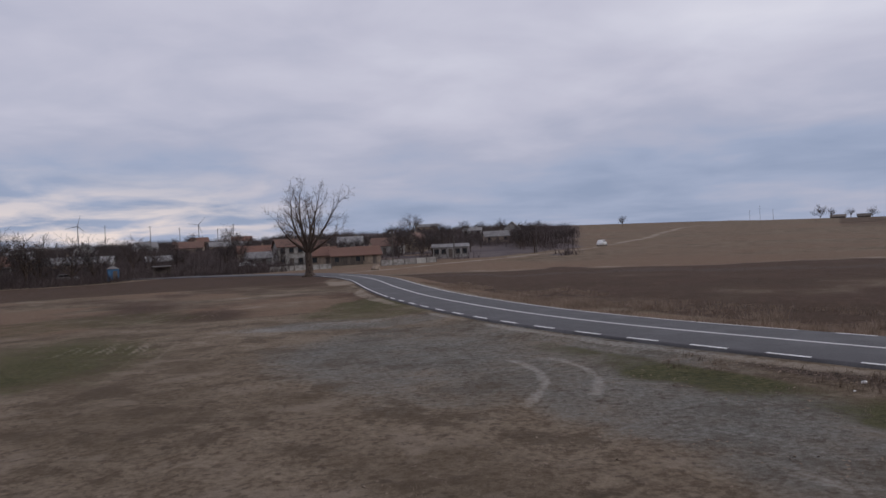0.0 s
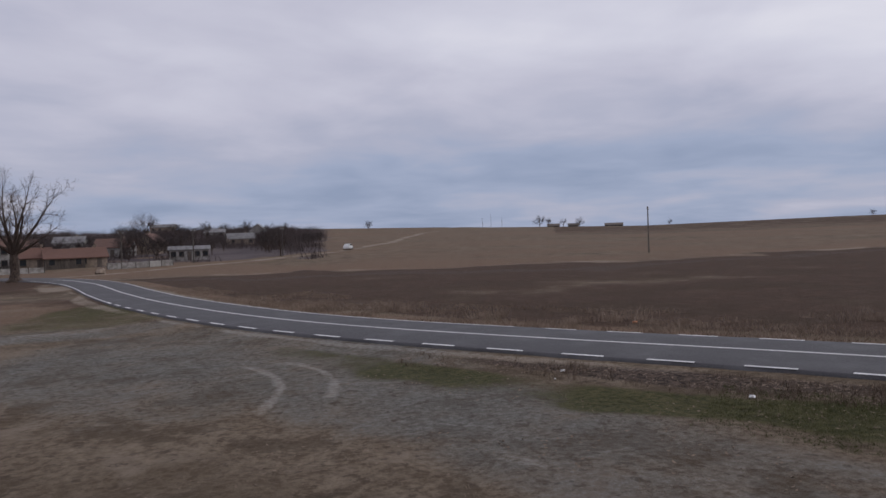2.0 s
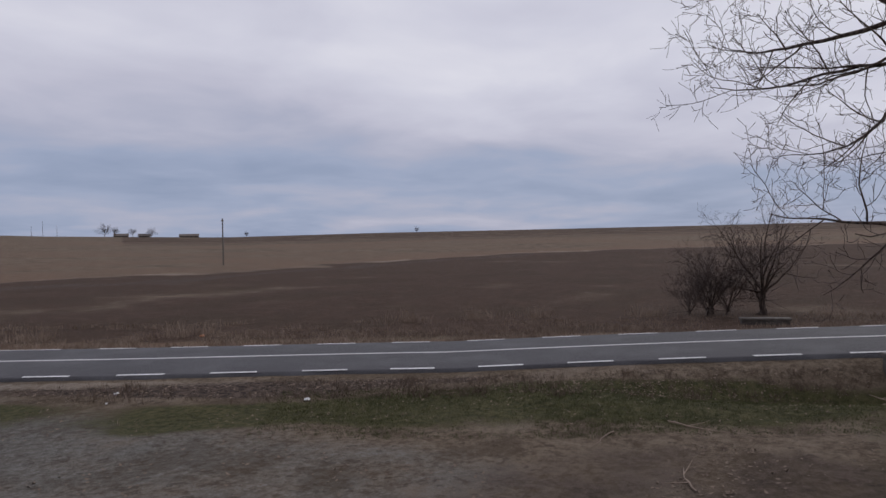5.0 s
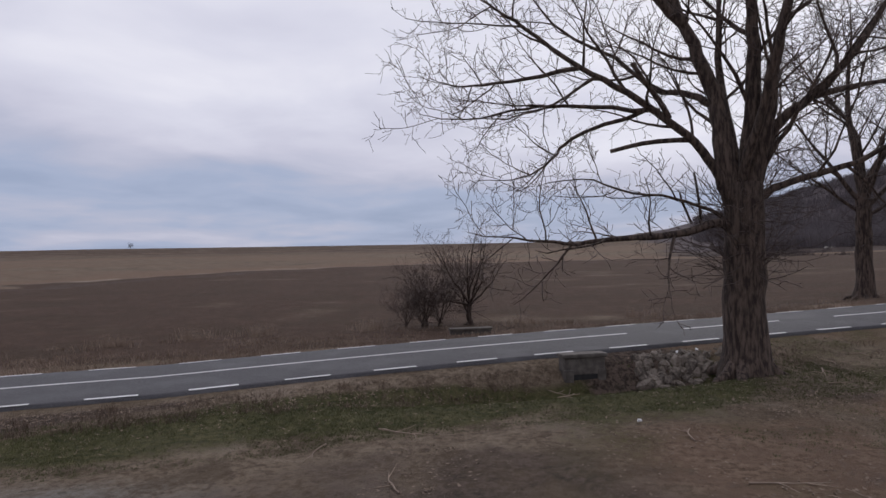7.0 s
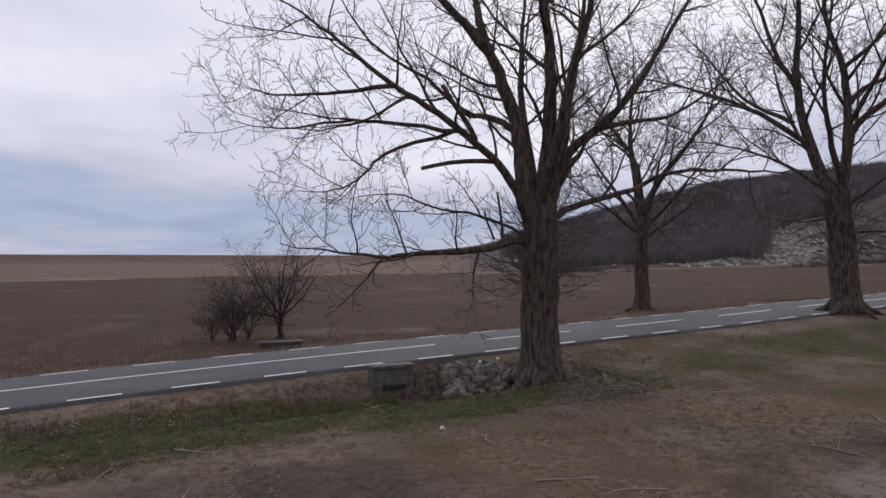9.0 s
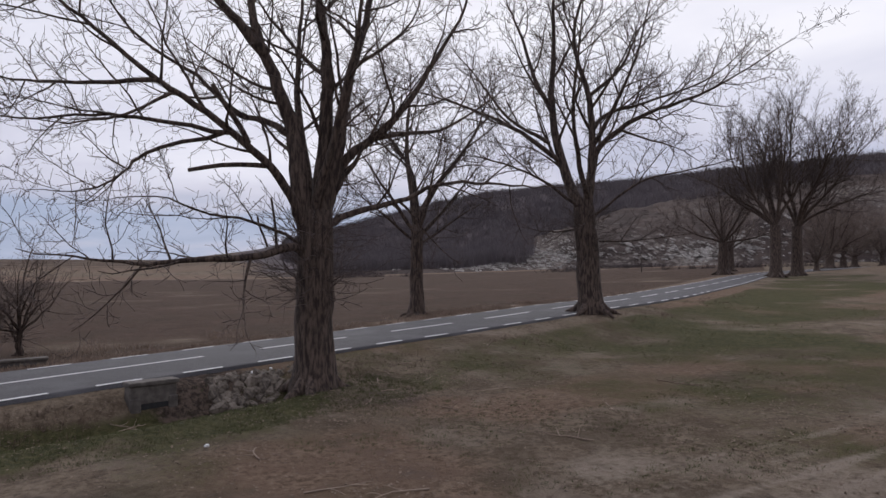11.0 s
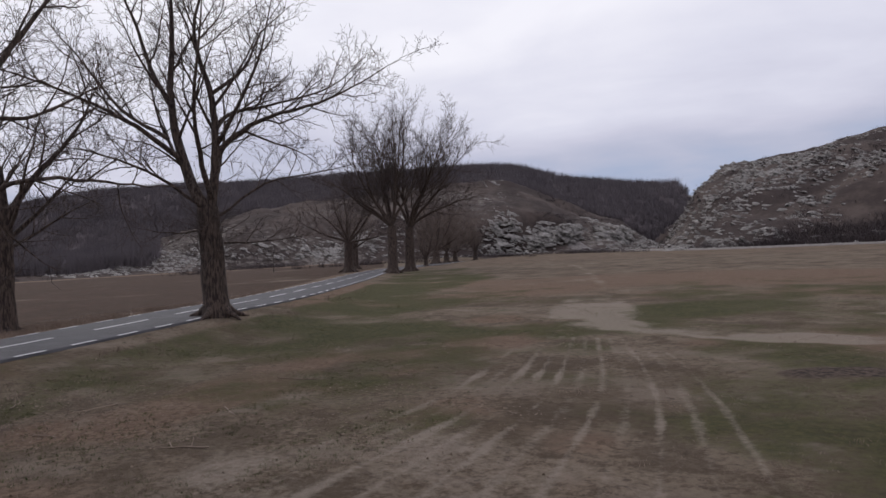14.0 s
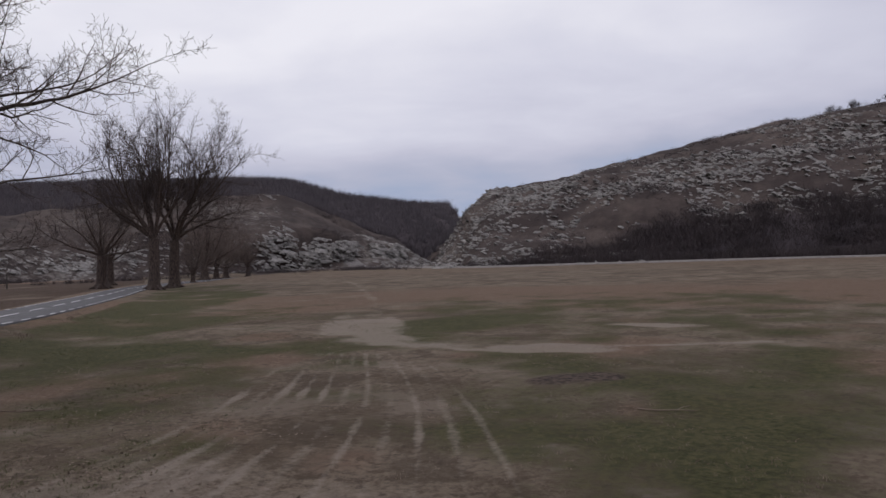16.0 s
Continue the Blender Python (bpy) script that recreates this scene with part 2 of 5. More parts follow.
    colour = mixed(add, link, math_node(add, link, "MULTIPLY", one.outputs["Random"], 0.6), colour, (0.13, 0.085, 0.07))
    link(colour, bsdf.inputs["Base Color"])
    bsdf.inputs["Roughness"].default_value = 0.85
    bumped(add, link, bsdf, rows.outputs["Fac"], 0.5, 0.04)


def glass_look(add, link, bsdf):
    bsdf.inputs["Base Color"].default_value = (0.03, 0.035, 0.04, 1)
    bsdf.inputs["Roughness"].default_value = 0.08


MAT = {
    "ground": material("ground", ground_look),
    "asphalt": material("asphalt", asphalt_look),
    "bark": material("bark", bark_look),
    "twig": speckled("twig_bark", (0.048, 0.034, 0.030), (0.110, 0.080, 0.068), 3.0),
    "paint": speckled("road_paint", (0.55, 0.54, 0.53), (0.80, 0.79, 0.78), 9.0, rough=0.7, bump=0.1),
    "plaster": speckled("old_plaster", (0.22, 0.205, 0.19), (0.44, 0.425, 0.40), 1.6, coarse=0.4),
    "ochre": speckled("ochre_plaster", (0.20, 0.155, 0.12), (0.34, 0.27, 0.21), 1.6, coarse=0.4),
    "tiles": material("clay_roof_tiles", tile_look),
    "sheet": speckled("weathered_roof_sheet", (0.12, 0.115, 0.115), (0.27, 0.26, 0.26), 1.2),
    "glass": material("dark_window_glass", glass_look),
    "timber": speckled("grey_timber", (0.06, 0.05, 0.042), (0.16, 0.13, 0.11), 5.0, stretch=(1, 1, 0.15)),
    "blue": speckled("faded_blue_paint", (0.035, 0.10, 0.20), (0.07, 0.17, 0.30), 2.0),
    "white": speckled("white_paint", (0.62, 0.62, 0.62), (0.82, 0.82, 0.82), 3.0, rough=0.35, bump=0.05),
    "rubber": speckled("black_rubber", (0.015, 0.015, 0.015), (0.03, 0.03, 0.03), 8.0),
    "concrete": speckled("stained_concrete", (0.062, 0.053, 0.046), (0.165, 0.145, 0.125), 4.0, coarse=0.9),
    "stone": speckled("grey_field_stone", (0.055, 0.043, 0.034), (0.225, 0.188, 0.150), 3.5),
    "lime": speckled("limestone", (0.085, 0.075, 0.066), (0.37, 0.345, 0.31), 0.8, coarse=0.05, bump=1.0, depth=0.3),
    "dry_grass": speckled("dead_grass", (0.165, 0.118, 0.086), (0.37, 0.285, 0.215), 1.5, coarse=0.15),
    "green_grass": speckled("short_green_grass", (0.050, 0.060, 0.019), (0.122, 0.122, 0.048), 2.0, coarse=0.4),
    "leaf": speckled("dead_leaf", (0.095, 0.065, 0.045), (0.27, 0.20, 0.145), 2.5, coarse=0.7),
    "scrub": speckled("bare_scrub", (0.075, 0.058, 0.054), (0.155, 0.122, 0.110), 0.2, coarse=0.02),
    # paler and more violet than near twigs: the air's haze painted into the colour
    "haze_wood": speckled("distant_hazed_woodland", (0.082, 0.070, 0.075), (0.138, 0.117, 0.120), 0.08, coarse=0.01),
    "plastic": speckled("white_plastic", (0.68, 0.68, 0.67), (0.85, 0.85, 0.84), 6.0, rough=0.4),
    "orange": speckled("orange_plastic", (0.30, 0.12, 0.05), (0.42, 0.18, 0.08), 6.0, rough=0.5),
    "shoot": speckled("brown_shoots", (0.13, 0.098, 0.080), (0.24, 0.185, 0.155), 0.5),
    "garden": speckled("garden_twigs", (0.034, 0.026, 0.026), (0.080, 0.060, 0.058), 0.4, coarse=0.05),
    "hedgerow": speckled("bare_hedge", (0.044, 0.032, 0.032), (0.100, 0.074, 0.069), 0.3, coarse=0.03),
    "shoulder": speckled("stony_shoulder", (0.14, 0.12, 0.105), (0.36, 0.33, 0.30), 7.0),
}

# ---------------------------------------------------------------- lie of the land
def value_noise(x, y, seed=0):
    """Smooth noise of two coordinates, -1 to 1."""
    xi, yi = np.floor(x).astype(np.int64), np.floor(y).astype(np.int64)
    u, v = x - xi, y - yi
    u, v = u * u * (3 - 2 * u), v * v * (3 - 2 * v)

    def corner(a, b):
        h = (a * 374761393 + b * 668265263 + seed * 974634777) & 0x7FFFFFFF
        h = ((h ^ (h >> 13)) * 1274126177) & 0x7FFFFFFF
        return ((h ^ (h >> 16)) & 0xFFFF) / 32767.5 - 1

    return (corner(xi, yi) * (1 - u) + corner(xi + 1, yi) * u) * (1 - v) + (corner(xi, yi + 1) * (1 - u) + corner(xi + 1, yi + 1) * u) * v


def fbm(x, y, size, octaves=4, seed=0, gain=0.5):
    total, amp = 0.0, 1.0
    for k in range(octaves):
        total = total + amp * value_noise(x / size, y / size, seed + k)
        size, amp = size * 0.5, amp * gain
    return total


def smooth(t):
    t = np.clip(t, 0, 1)
    return t * t * (3 - 2 * t)


def spline(points, steps):
    """Points along a smooth line through the given ones."""
    p = [np.array(q, float) for q in points]
    p = [2 * p[0] - p[1], *p, 2 * p[-1] - p[-2]]
    out = []
    for a, b, c, d in zip(p, p[1:], p[2:], p[3:]):
        for k in range(steps):
            t = k / steps
            out.append(0.5 * (2 * b + (c - a) * t + (2 * a - 5 * b + 4 * c - d) * t * t + (3 * b - a - 3 * c + d) * t ** 3))
    out.append(p[-2])
    return np.array(out)


def road_height(x, y):
    return 0.35 + 0.040 * np.clip(14 - y, 0, 39) + 0.022 * np.clip(-25 - y, 0, 300)


ROAD = spline([(-150, 156), (-92, 143), (-52, 135), (-27.5, 123), (-16.5, 108), (-10, 92), (-4.8, 69), (-1.3, 55.5), (3.3, 42.4), (7.9, 33.0), (13.8, 24.2), (20.9, 14.6), (26.4, 5.6),
               (31.5, -4.6), (36.3, -14.4), (42.5, -25.5), (50.5, -38), (72, -65), (93, -90), (112, -118), (133, -170), (150, -240)], 14)
ROAD_HALF = 2.95

# skyline elevations by compass angle, and how far the slopes begin and end
SKY_AZ = [-330, -300, -260, -230, -205, -191, -185, -179, -172.5, -166.2, -162.4, -159.6, -158, -155, -150, -145.4, -141.5, -131, -124, -118.7, -112.8, -108.5, -102, -95, -88, -65, -50, -37, -30, -19, -5.5, 2, 17, 30]
RIDGE_EL = [0.9, 1.5, 5, 9, 11.6, 11.3, 10.8, 10.1, 8.9, 7.7, 6.9, 5.6, 5.6, 5.7, 6.3, 7.4, 7.5, 7.0, 6.5, 6.3, 5.8, 4.9, 3.2, 1.5, 0.62, 0.55, 0.5, 0.33, 0.5, 0.78, 1.04, 1.1, 0.85, 0.75]
NOSE_AZ = [-205, -191, -185, -179, -172.5, -166.2, -162.4, -160.3, -159.2, -157.2, -156, -154.3, -150.7, -147.6, -145, -140, -131, -122, -118, -112, -104, -95]
NOSE_EL = [11.6, 11.3, 10.8, 10.1, 8.9, 7.6, 6.8, 5.2, 3.2, 0.6, 1.6, 3.0, 4.2, 5.6, 6.5, 6.5, 5.6, 4.2, 2.8, 0.9, 0.4, 0.3]


def land(x, y):
    """The height of the bare land, without the road."""
    r = np.hypot(x, y) + 1e-6
    az = np.degrees(np.arctan2(-x, y))
    az = np.where(az > 35, az - 360, az)
    base = 0.035 * 0.5 * (np.sqrt(y * y + 60) - y) * np.where(y > 0, 1, 1)
    base = np.minimum(base, 9.5)
    az_w = az + 0.7 * fbm(x, y, 60, 3, 5)
    back = smooth((-84 - az) / 16) * smooth((az + 300) / 40)
    right = smooth((-158 - az_w) / 3.0)
    ridge = np.interp(az, SKY_AZ, RIDGE_EL)
    nose = np.interp(az_w, NOSE_AZ, NOSE_EL)
    foot = 255 - 55 * right + 14 * fbm(x, y, 50, 3, 8)
    top = 345 + 12 * right
    z_nose = 4.6 + np.tan(np.radians(nose)) * top
    z_ridge = 4.6 + np.tan(np.radians(ridge)) * 610
    t1 = np.clip((r - foot) / (top - foot), 0, 1)
    steep = np.where(t1 < 1, t1 ** 0.8, 1)
    t2 = smooth((r - top) / (610 - top))
    hill = base + (np.maximum(z_nose, base) - base) * steep
    hill = hill + (np.maximum(z_ridge, z_nose) - np.maximum(z_nose, base)) * t2 * (1 - right)
    crag = fbm(x, y, 26, 5, 21, 0.6)
    hill = hill + crag * (1.7 + 1.5 * smooth((0.6 - t1) / 0.4)) * smooth(t1 * 4) * smooth((top + 40 - r) / 40 + right * 0.2) * smooth((nose - 1) / 2)
    # open fields in front, rising to a low skyline
    reach = np.where(az > -12, 460, 460 + 260 * smooth((-12 - az) / 14))
    z_far = 4.6 + np.tan(np.radians(ridge)) * reach
    t3 = np.clip((r - 130) / (reach - 130), 0, 1) ** 1.25
    front = base + (z_far - base) * t3 + 0.35 * fbm(x, y, 70, 3, 3) * smooth((r - 90) / 80) * (1 - smooth((r - 350) / 100))
    z = front * (1 - back) + hill * back
    z = z + 0.05 * fbm(x, y, 7, 3, 31) * smooth((120 - r) / 80) + 0.028 * fbm(x, y, 1.3, 3, 32) * smooth((55 - r) / 30)
    z = z + 0.30 * np.exp(-((x - 4.5) ** 2 + (y + 26.5) ** 2) / 14) * (1 + 0.4 * fbm(x, y, 2, 2, 4))
    z = z + 0.75 * np.exp(-((x + 14.0) / 2.4) ** 2 - ((y - 93) / 6.5) ** 2)
    return z


def road_offset(x, y):
    """Distance from the road's middle (minus: on the parking side) and the height of the road there."""
    near = np.full(x.shape, 1e9)
    az = np.degrees(np.arctan2(-x, y))
    side = np.where((az > 10) | (az < -150), -1.0, 0.0)
    zr = np.zeros(x.shape)
    for line, pick in ((ROAD[::7], np.where(np.hypot(x, y) < 330)[0]), (ROAD, None)):
        if pick is None:
            pick = np.where(near < 22)[0]
        if not len(pick):
            continue
        px, py = x[pick], y[pick]
        best = np.full(len(pick), 1e9)
        flank, high = np.zeros(len(pick)), np.zeros(len(pick))
        for a, b in zip(line[:-1], line[1:]):
            d = b - a
            t = np.clip(((px - a[0]) * d[0] + (py - a[1]) * d[1]) / (d @ d), 0, 1)
            qx, qy = px - a[0] - t * d[0], py - a[1] - t * d[1]
            dd = qx * qx + qy * qy
            m = dd < best
            best[m] = dd[m]
            flank[m] = np.sign(d[0] * qy - d[1] * qx)[m]
            high[m] = (a[1] + t * d[1])[m]
        near[pick], side[pick], zr[pick] = np.sqrt(best), flank, road_height(0, high)
    side = np.where(side == 0, 1, side)
    return near * side, zr


def ground_height(x, y, off=None, zr=None):
    if off is None:
        off, zr = road_offset(x, y)
    z = land(x, y)
    d = np.abs(off)
    verge = zr - 0.12 - 0.05 * np.clip(d - 3, 0, 4)
    k = smooth((9.5 - d) / 6.0)
    k = np.maximum(k, smooth((15 - d) / 8.0) * smooth((-6 - y) / 6) * smooth((y + 40) / 15) * (off > 0))
    z = z * (1 - k) + verge * k
    # the ditch on the parking side, deepest at the culvert
    along = np.exp(-((x - 25.0) ** 2 + (y - 0.4) ** 2) / 40)
    z = z - 1.25 * along * np.exp(-((d - 5.3) / 1.15) ** 2) * (off < 0)
    z = z - 0.22 * np.exp(-((d - 5.6) / 1.2) ** 2) * smooth((40 - np.hypot(x, y)) / 15) * (off > 0)
    z = np.where(d < 3.35, np.minimum(z, zr - 0.06), z)
    return z


def height_at(x, y):
    return float(ground_height(np.array([float(x)]), np.array([float(y)]))[0])


def mesh_from(name, verts, faces, mat, smooth_faces=True):
    me = bpy.data.meshes.new(name)
    verts = np.asarray(verts, np.float32)
    faces = np.asarray(faces, np.int32)
    k = faces.shape[1]
    me.vertices.add(len(verts))
    me.vertices.foreach_set("co", verts.ravel())
    me.loops.add(faces.size)
    me.loops.foreach_set("vertex_index", faces.ravel())
    me.polygons.add(len(faces))
    me.polygons.foreach_set("loop_start", np.arange(0, faces.size, k, dtype=np.int32))
    me.update(calc_edges=True)
    if smooth_faces:
        me.polygons.foreach_set("use_smooth", np.ones(len(faces), bool))
    me.materials.append(mat)
    me.validate()
    return me


TRACK = [(-22, 124), (-8, 138), (2, 149), (12, 155), (22.5, 166), (42, 187), (64, 226), (104, 320), (144, 409), (190, 480)]


def build_ground():
    turns = 1440
    rings = np.concatenate([np.linspace(0.01, 5, 12), np.geomspace(5.15, 46, 175), np.geomspace(46.8, 640, 190), np.geomspace(680, 4500, 16)])
    ang = np.arange(turns) * (2 * math.pi / turns)
    x = (rings[:, None] * np.cos(ang) - 1.5 * np.exp(-rings[:, None] / 4)).ravel()
    y = (rings[:, None] * np.sin(ang)).ravel()
    off, zr = road_offset(x, y)
    z = ground_height(x, y, off, zr)
    r = np.hypot(x, y)
    n, m = len(rings), turns
    i, j = np.meshgrid(np.arange(n - 1), np.arange(m), indexing="ij")
    a, b = (i * m + j).ravel(), (i * m + (j + 1) % m).ravel()
    faces = np.stack([a, a + m, b + m, b], 1)
    me = mesh_from("ground", np.stack([x, y, z], 1), faces, MAT["ground"])
    az = np.degrees(np.arctan2(-x, y))
    az = np.where(az > 35, az - 360, az)
    wob = fbm(x, y, 9, 4, 40)
    park = off < 0
    d = np.abs(off)

    def blob(cx, cy, rx, ry, turn=0.0, soft=0.35):
        c, s = math.cos(radians(turn)), math.sin(radians(turn))
        u, v = ((x - cx) * c + (y - cy) * s) / rx, ((y - cy) * c - (x - cx) * s) / ry
        return smooth((1 + soft - np.hypot(u, v) - 0.25 * wob) / (2 * soft))

    wander = fbm(x, y, 1.6, 3, 94)

    def line(points, width):
        p = spline(points, 8)
        best = np.full(len(x), 1e9)
        lo, hi = p.min(0) - 2, p.max(0) + 2
        near = np.where((x > lo[0]) & (x < hi[0]) & (y > lo[1]) & (y < hi[1]))[0]
        for q, e in zip(p[:-1], p[1:]):
            v = e - q
            t = np.clip(((x[near] - q[0]) * v[0] + (y[near] - q[1]) * v[1]) / (v @ v), 0, 1)
            best[near] = np.minimum(best[near], np.hypot(x[near] - q[0] - t * v[0], y[near] - q[1] - t * v[1]))
        return np.clip(1.15 - (best + 0.25 * width * wander) / width, 0, 1)

    masks = {}
    # grey gravel of the turning place
    masks["gravel"] = np.maximum.reduce([blob(1, 29, 11, 9, -30), blob(6, 19, 3.6, 10, 28), blob(-6, 41, 7, 2.6, 10), blob(8.6, 11, 2.6, 6, 30), blob(11, 2.5, 2.4, 4, 10) * 0.55]) * park * (0.62 + 0.20 * wob)
    # grass: a strip beside the road, the meadow under the trees, the far left
    strip = smooth((d - np.interp(y, [4, 10, 14, 20, 26], [3.9, 4.2, 5.6, 5.2, 4.4]) - 0.3 * wob) / 0.9) * smooth((np.interp(y, [-4, 8, 14, 22, 33], [9.2, 9.3, 9.6, 8.4, 6.0]) + 0.9 * fbm(x, y, 4, 3, 68) - d) / 2.0) * smooth((y + 5) / 4) * smooth((37 - y) / 6)
    under = smooth((d - 4.0) / 1.5) * smooth((22 + 5 * wob - d) / 9) * smooth((-8 - y) / 7) * smooth((170 - r) / 60)
    open_green = smooth((-76 - az) / 16) * (0.36 + 0.30 * fbm(x, y, 9, 3, 15) + 0.30 * fbm(x, y, 3, 3, 16)) * smooth((95 - r) / 40) * smooth((r - 6) / 5)
    masks["lawn"] = np.maximum.reduce([strip * (0.96 - 0.32 * smooth((y - 12) / 8) + 0.10 * wob + 0.22 * fbm(x, y, 3, 3, 67)), under * (0.70 + 0.22 * wob + 0.3 * fbm(x, y, 4, 3, 66)), blob(-19, 31, 7.5, 12, 10) * (0.40 + 0.25 * wob), blob(-30, 48, 14, 8, 20) * 0.45, blob(-6, 54, 5, 7, 15) * 0.62, blob(-4.5, 50, 6, 6, 15) * 0.5, open_green,
                                       blob(15.5, -43, 4.6, 8.5, -30) * (0.70 + 0.3 * wob), blob(5.4, -23.5, 3.6, 6.5, 0) * (0.38 + 0.3 * wob), blob(22.2, -1.6, 3.6, 2.6, -35) * 0.95, blob(24, -3.5, 3, 2.0, 0) * 0.75]) * park
    masks["litter"] = np.maximum.reduce([smooth((d - 3.4) / 0.4) * smooth((np.interp(y, [4, 10, 14, 20, 26], [4.2, 4.7, 6.0, 5.4, 4.4]) + 0.5 * wob - d) / 0.9) * smooth((y + 5) / 5) * smooth((25 - y) / 4) * park * (0.80 + 0.2 * wob),
                                         blob(16, -6.5, 4, 3.5, 0) * 0.36 * park, blob(25.6, -1.6, 2.0, 2.0, 0) * 0.7 * park, blob(24.5, -7.0, 3.2, 2.2, 0) * 0.5 * park, blob(13.0, 2.0, 3.0, 5, 20) * 0.5 * park,
                                         blob(4.6, -24.6, 1.8, 0.9, 20) * 0.8 * park])
    # straw
    field = (~park) & (az > -135)
    # straw beyond the ploughed field: a pale band, then rough pasture up to the skyline
    rim = np.interp(az, [-135, -110, -90, -75, -62, -50, -36, -20, -5, 10], [215, 220, 215, 190, 160, 125, 96, 92, 100, 110]) + 5 * wob
    past = smooth((r - rim) / 9)
    band = past * (0.50 + 0.34 * np.exp(-((r - rim - 22) / 16) ** 2) + 0.22 * fbm(az * 1.5, r / 1.6, 14, 4, 77))
    streak = 0.5 + 0.5 * np.sin(r / 9 + 2 * wob + az * 0.05)
    tussock = park * smooth((-82 - az) / 16) * smooth((60 - r) / 20) * smooth((r - 8) / 6) * np.clip(0.22 + 0.75 * fbm(x, y, 5, 4, 48), 0, 0.72)
    masks["straw"] = np.maximum.reduce([tussock, band * field * smooth((900 - r) / 500), smooth((d - 3.5) / 0.8) * smooth((8.0 + wob - d) / 2.5) * field * 0.66,
                                        park * (az > -5) * smooth((r - 44) / 8) * smooth((108 - r) / 10) * (0.40 + 0.42 * wob + 0.3 * fbm(az, r, 6, 3, 12)),
                                        park * (az < -125) * smooth((r - 44) / 16) * smooth((100 - r) / 24) * (0.74 + 0.2 * wob + 0.34 * fbm(az * 0.8, r, 9, 3, 35)),
                                        park * (az < -130) * smooth((r - 120) / 30) * 0.42])
    masks["soil"] = np.clip(field * smooth((d - 5.5) / 2.5) * (1 - past) * (0.86 + 0.2 * wob + 0.3 * fbm(az * 1.2, r, 9, 3, 33)) + field * past * smooth((r - 330) / 200) * 0.45 * streak
                            + park * (az > -5) * smooth((r - 92) / 8) * smooth((146 - r) / 6) + park * (az > 0) * smooth((r - 44) / 10) * smooth((100 - r) / 10) * (0.34 + 0.4 * fbm(az, r / 2, 6, 3, 13)) + field * past * (az < -30) * smooth((r - 300) / 60) * 0.4, 0, 1)
    # wheel tracks
    worn = [line([(0.2, 28.8), (2.3, 26.3), (3.1, 22.5), (2.1, 18.9)], 0.32), line([(2.2, 27.8), (4.2, 25.6), (4.8, 22.6), (4.2, 19.8)], 0.3), line([(3.5, 15.6), (5.6, 14.1), (6.9, 11.6), (7.4, 8.6)], 0.33) * 0.8,
            line([(5.2, 16.6), (7.2, 14.8), (8.6, 12), (9.0, 9)], 0.3) * 0.6]
    fray = 0.55 + 0.5 * fbm(x, y, 2.2, 3, 93)
    for k in range(11):
        worn.append(line([(18.6 - 0.56 * k, -29.2 - 0.08 * k), (13.8 - 0.66 * k, -17.4 - 0.38 * k), (12.6 - 1.05 * k, -8.6 - 0.25 * k)], (0.24, 0.18, 0.26, 0.20, 0.18, 0.27, 0.19, 0.23, 0.17, 0.20, 0.18)[k]) * (0.8, 0.6, 0.9, 0.75, 0.9, 0.7, 0.95, 0.6, 0.75, 0.5, 0.55)[k] * (0.72 + 0.55 * fray))
    for k in range(11):
        worn.append(line([(-12.0 - 0.75 * k, 26.2 + 0.7 * k), (-13.2 - 0.65 * k, 31.3 + 0.35 * k), (-14.4 - 0.55 * k, 37.0 - 0.6 * (k % 3))], 0.2) * (0.45 + 0.55 * fray) * (1.0, 0.7, 0.85)[k % 3])
    worn += [blob(-11, 38, 7, 3.0, 10) * 0.55 * (0.5 + fray)]
    worn += [blob(21.3, -41.0, 9.2, 2.5, -59) * (0.25 + 1.2 * fray), blob(15.0, -34.0, 3.4, 2.0, -20) * 1.0 * (0.45 + fray), blob(8.6, -11.0, 5.0, 4.0) * 0.45 * (0.5 + fray), line([(17.5, -36.5), (11.2, -31.8), (6.5, -33), (-2, -36)], 0.8) * 1.1, blob(7.2, -32.6, 2.8, 1.5) * 1.2, blob(3.6, -42.4, 3.0, 0.9, -8) * 1.1, blob(20.2, -10.2, 2.2, 1.0, -40) * 0.75, blob(38, -68, 2.2, 9, -30) * 0.55,
             line([(24, -48), (38, -72), (62, -108), (100, -150)], 0.9) * 0.7, blob(-9, 40, 6, 1.6, 25) * 0.5, blob(-14, 57, 4.5, 1.4, 15) * 0.6]
    worn += [line(TRACK, 2.4) * 1.3]
    worn += [smooth((d - 3.1) / 0.3) * smooth((4.3 + 0.5 * wob - d) / 0.6) * smooth((y - 14) / 8) * smooth((85 - y) / 10) * 0.95]
    worn += [blob(-13.6, 90, 2.2, 9, 18) * 1.2, blob(-12, 60, 9, 2.5, 15) * 0.55, blob(-20, 70, 9, 2.5, 20) * 0.5]
    worn += [0.85 * np.exp(-((r - rim - 9) / 5) ** 2) * field * smooth((2 - az) / 6) * smooth((az + 95) / 20) * (0.7 + 0.5 * fbm(az * 2.0, r / 2, 6, 3, 95))]
    masks["litter"] = np.maximum(masks["litter"], 0.7 * np.exp(-((r - rim + 7) / 5) ** 2) * field * smooth((6 - az) / 6) * smooth((az + 80) / 20))
    masks["worn"] = np.maximum.reduce(worn) * (0.62 + 0.42 * fbm(x, y, 3.5, 3, 90))
    back = smooth((-90 - az) / 10) * smooth((az + 290) / 20)
    slope = smooth((r - 235 + 45 * smooth((-157 - az) / 4)) / 12)
    hill = back * slope
    crag = fbm(x, y, 40, 5, 61) - 0.12 * (az > -140)
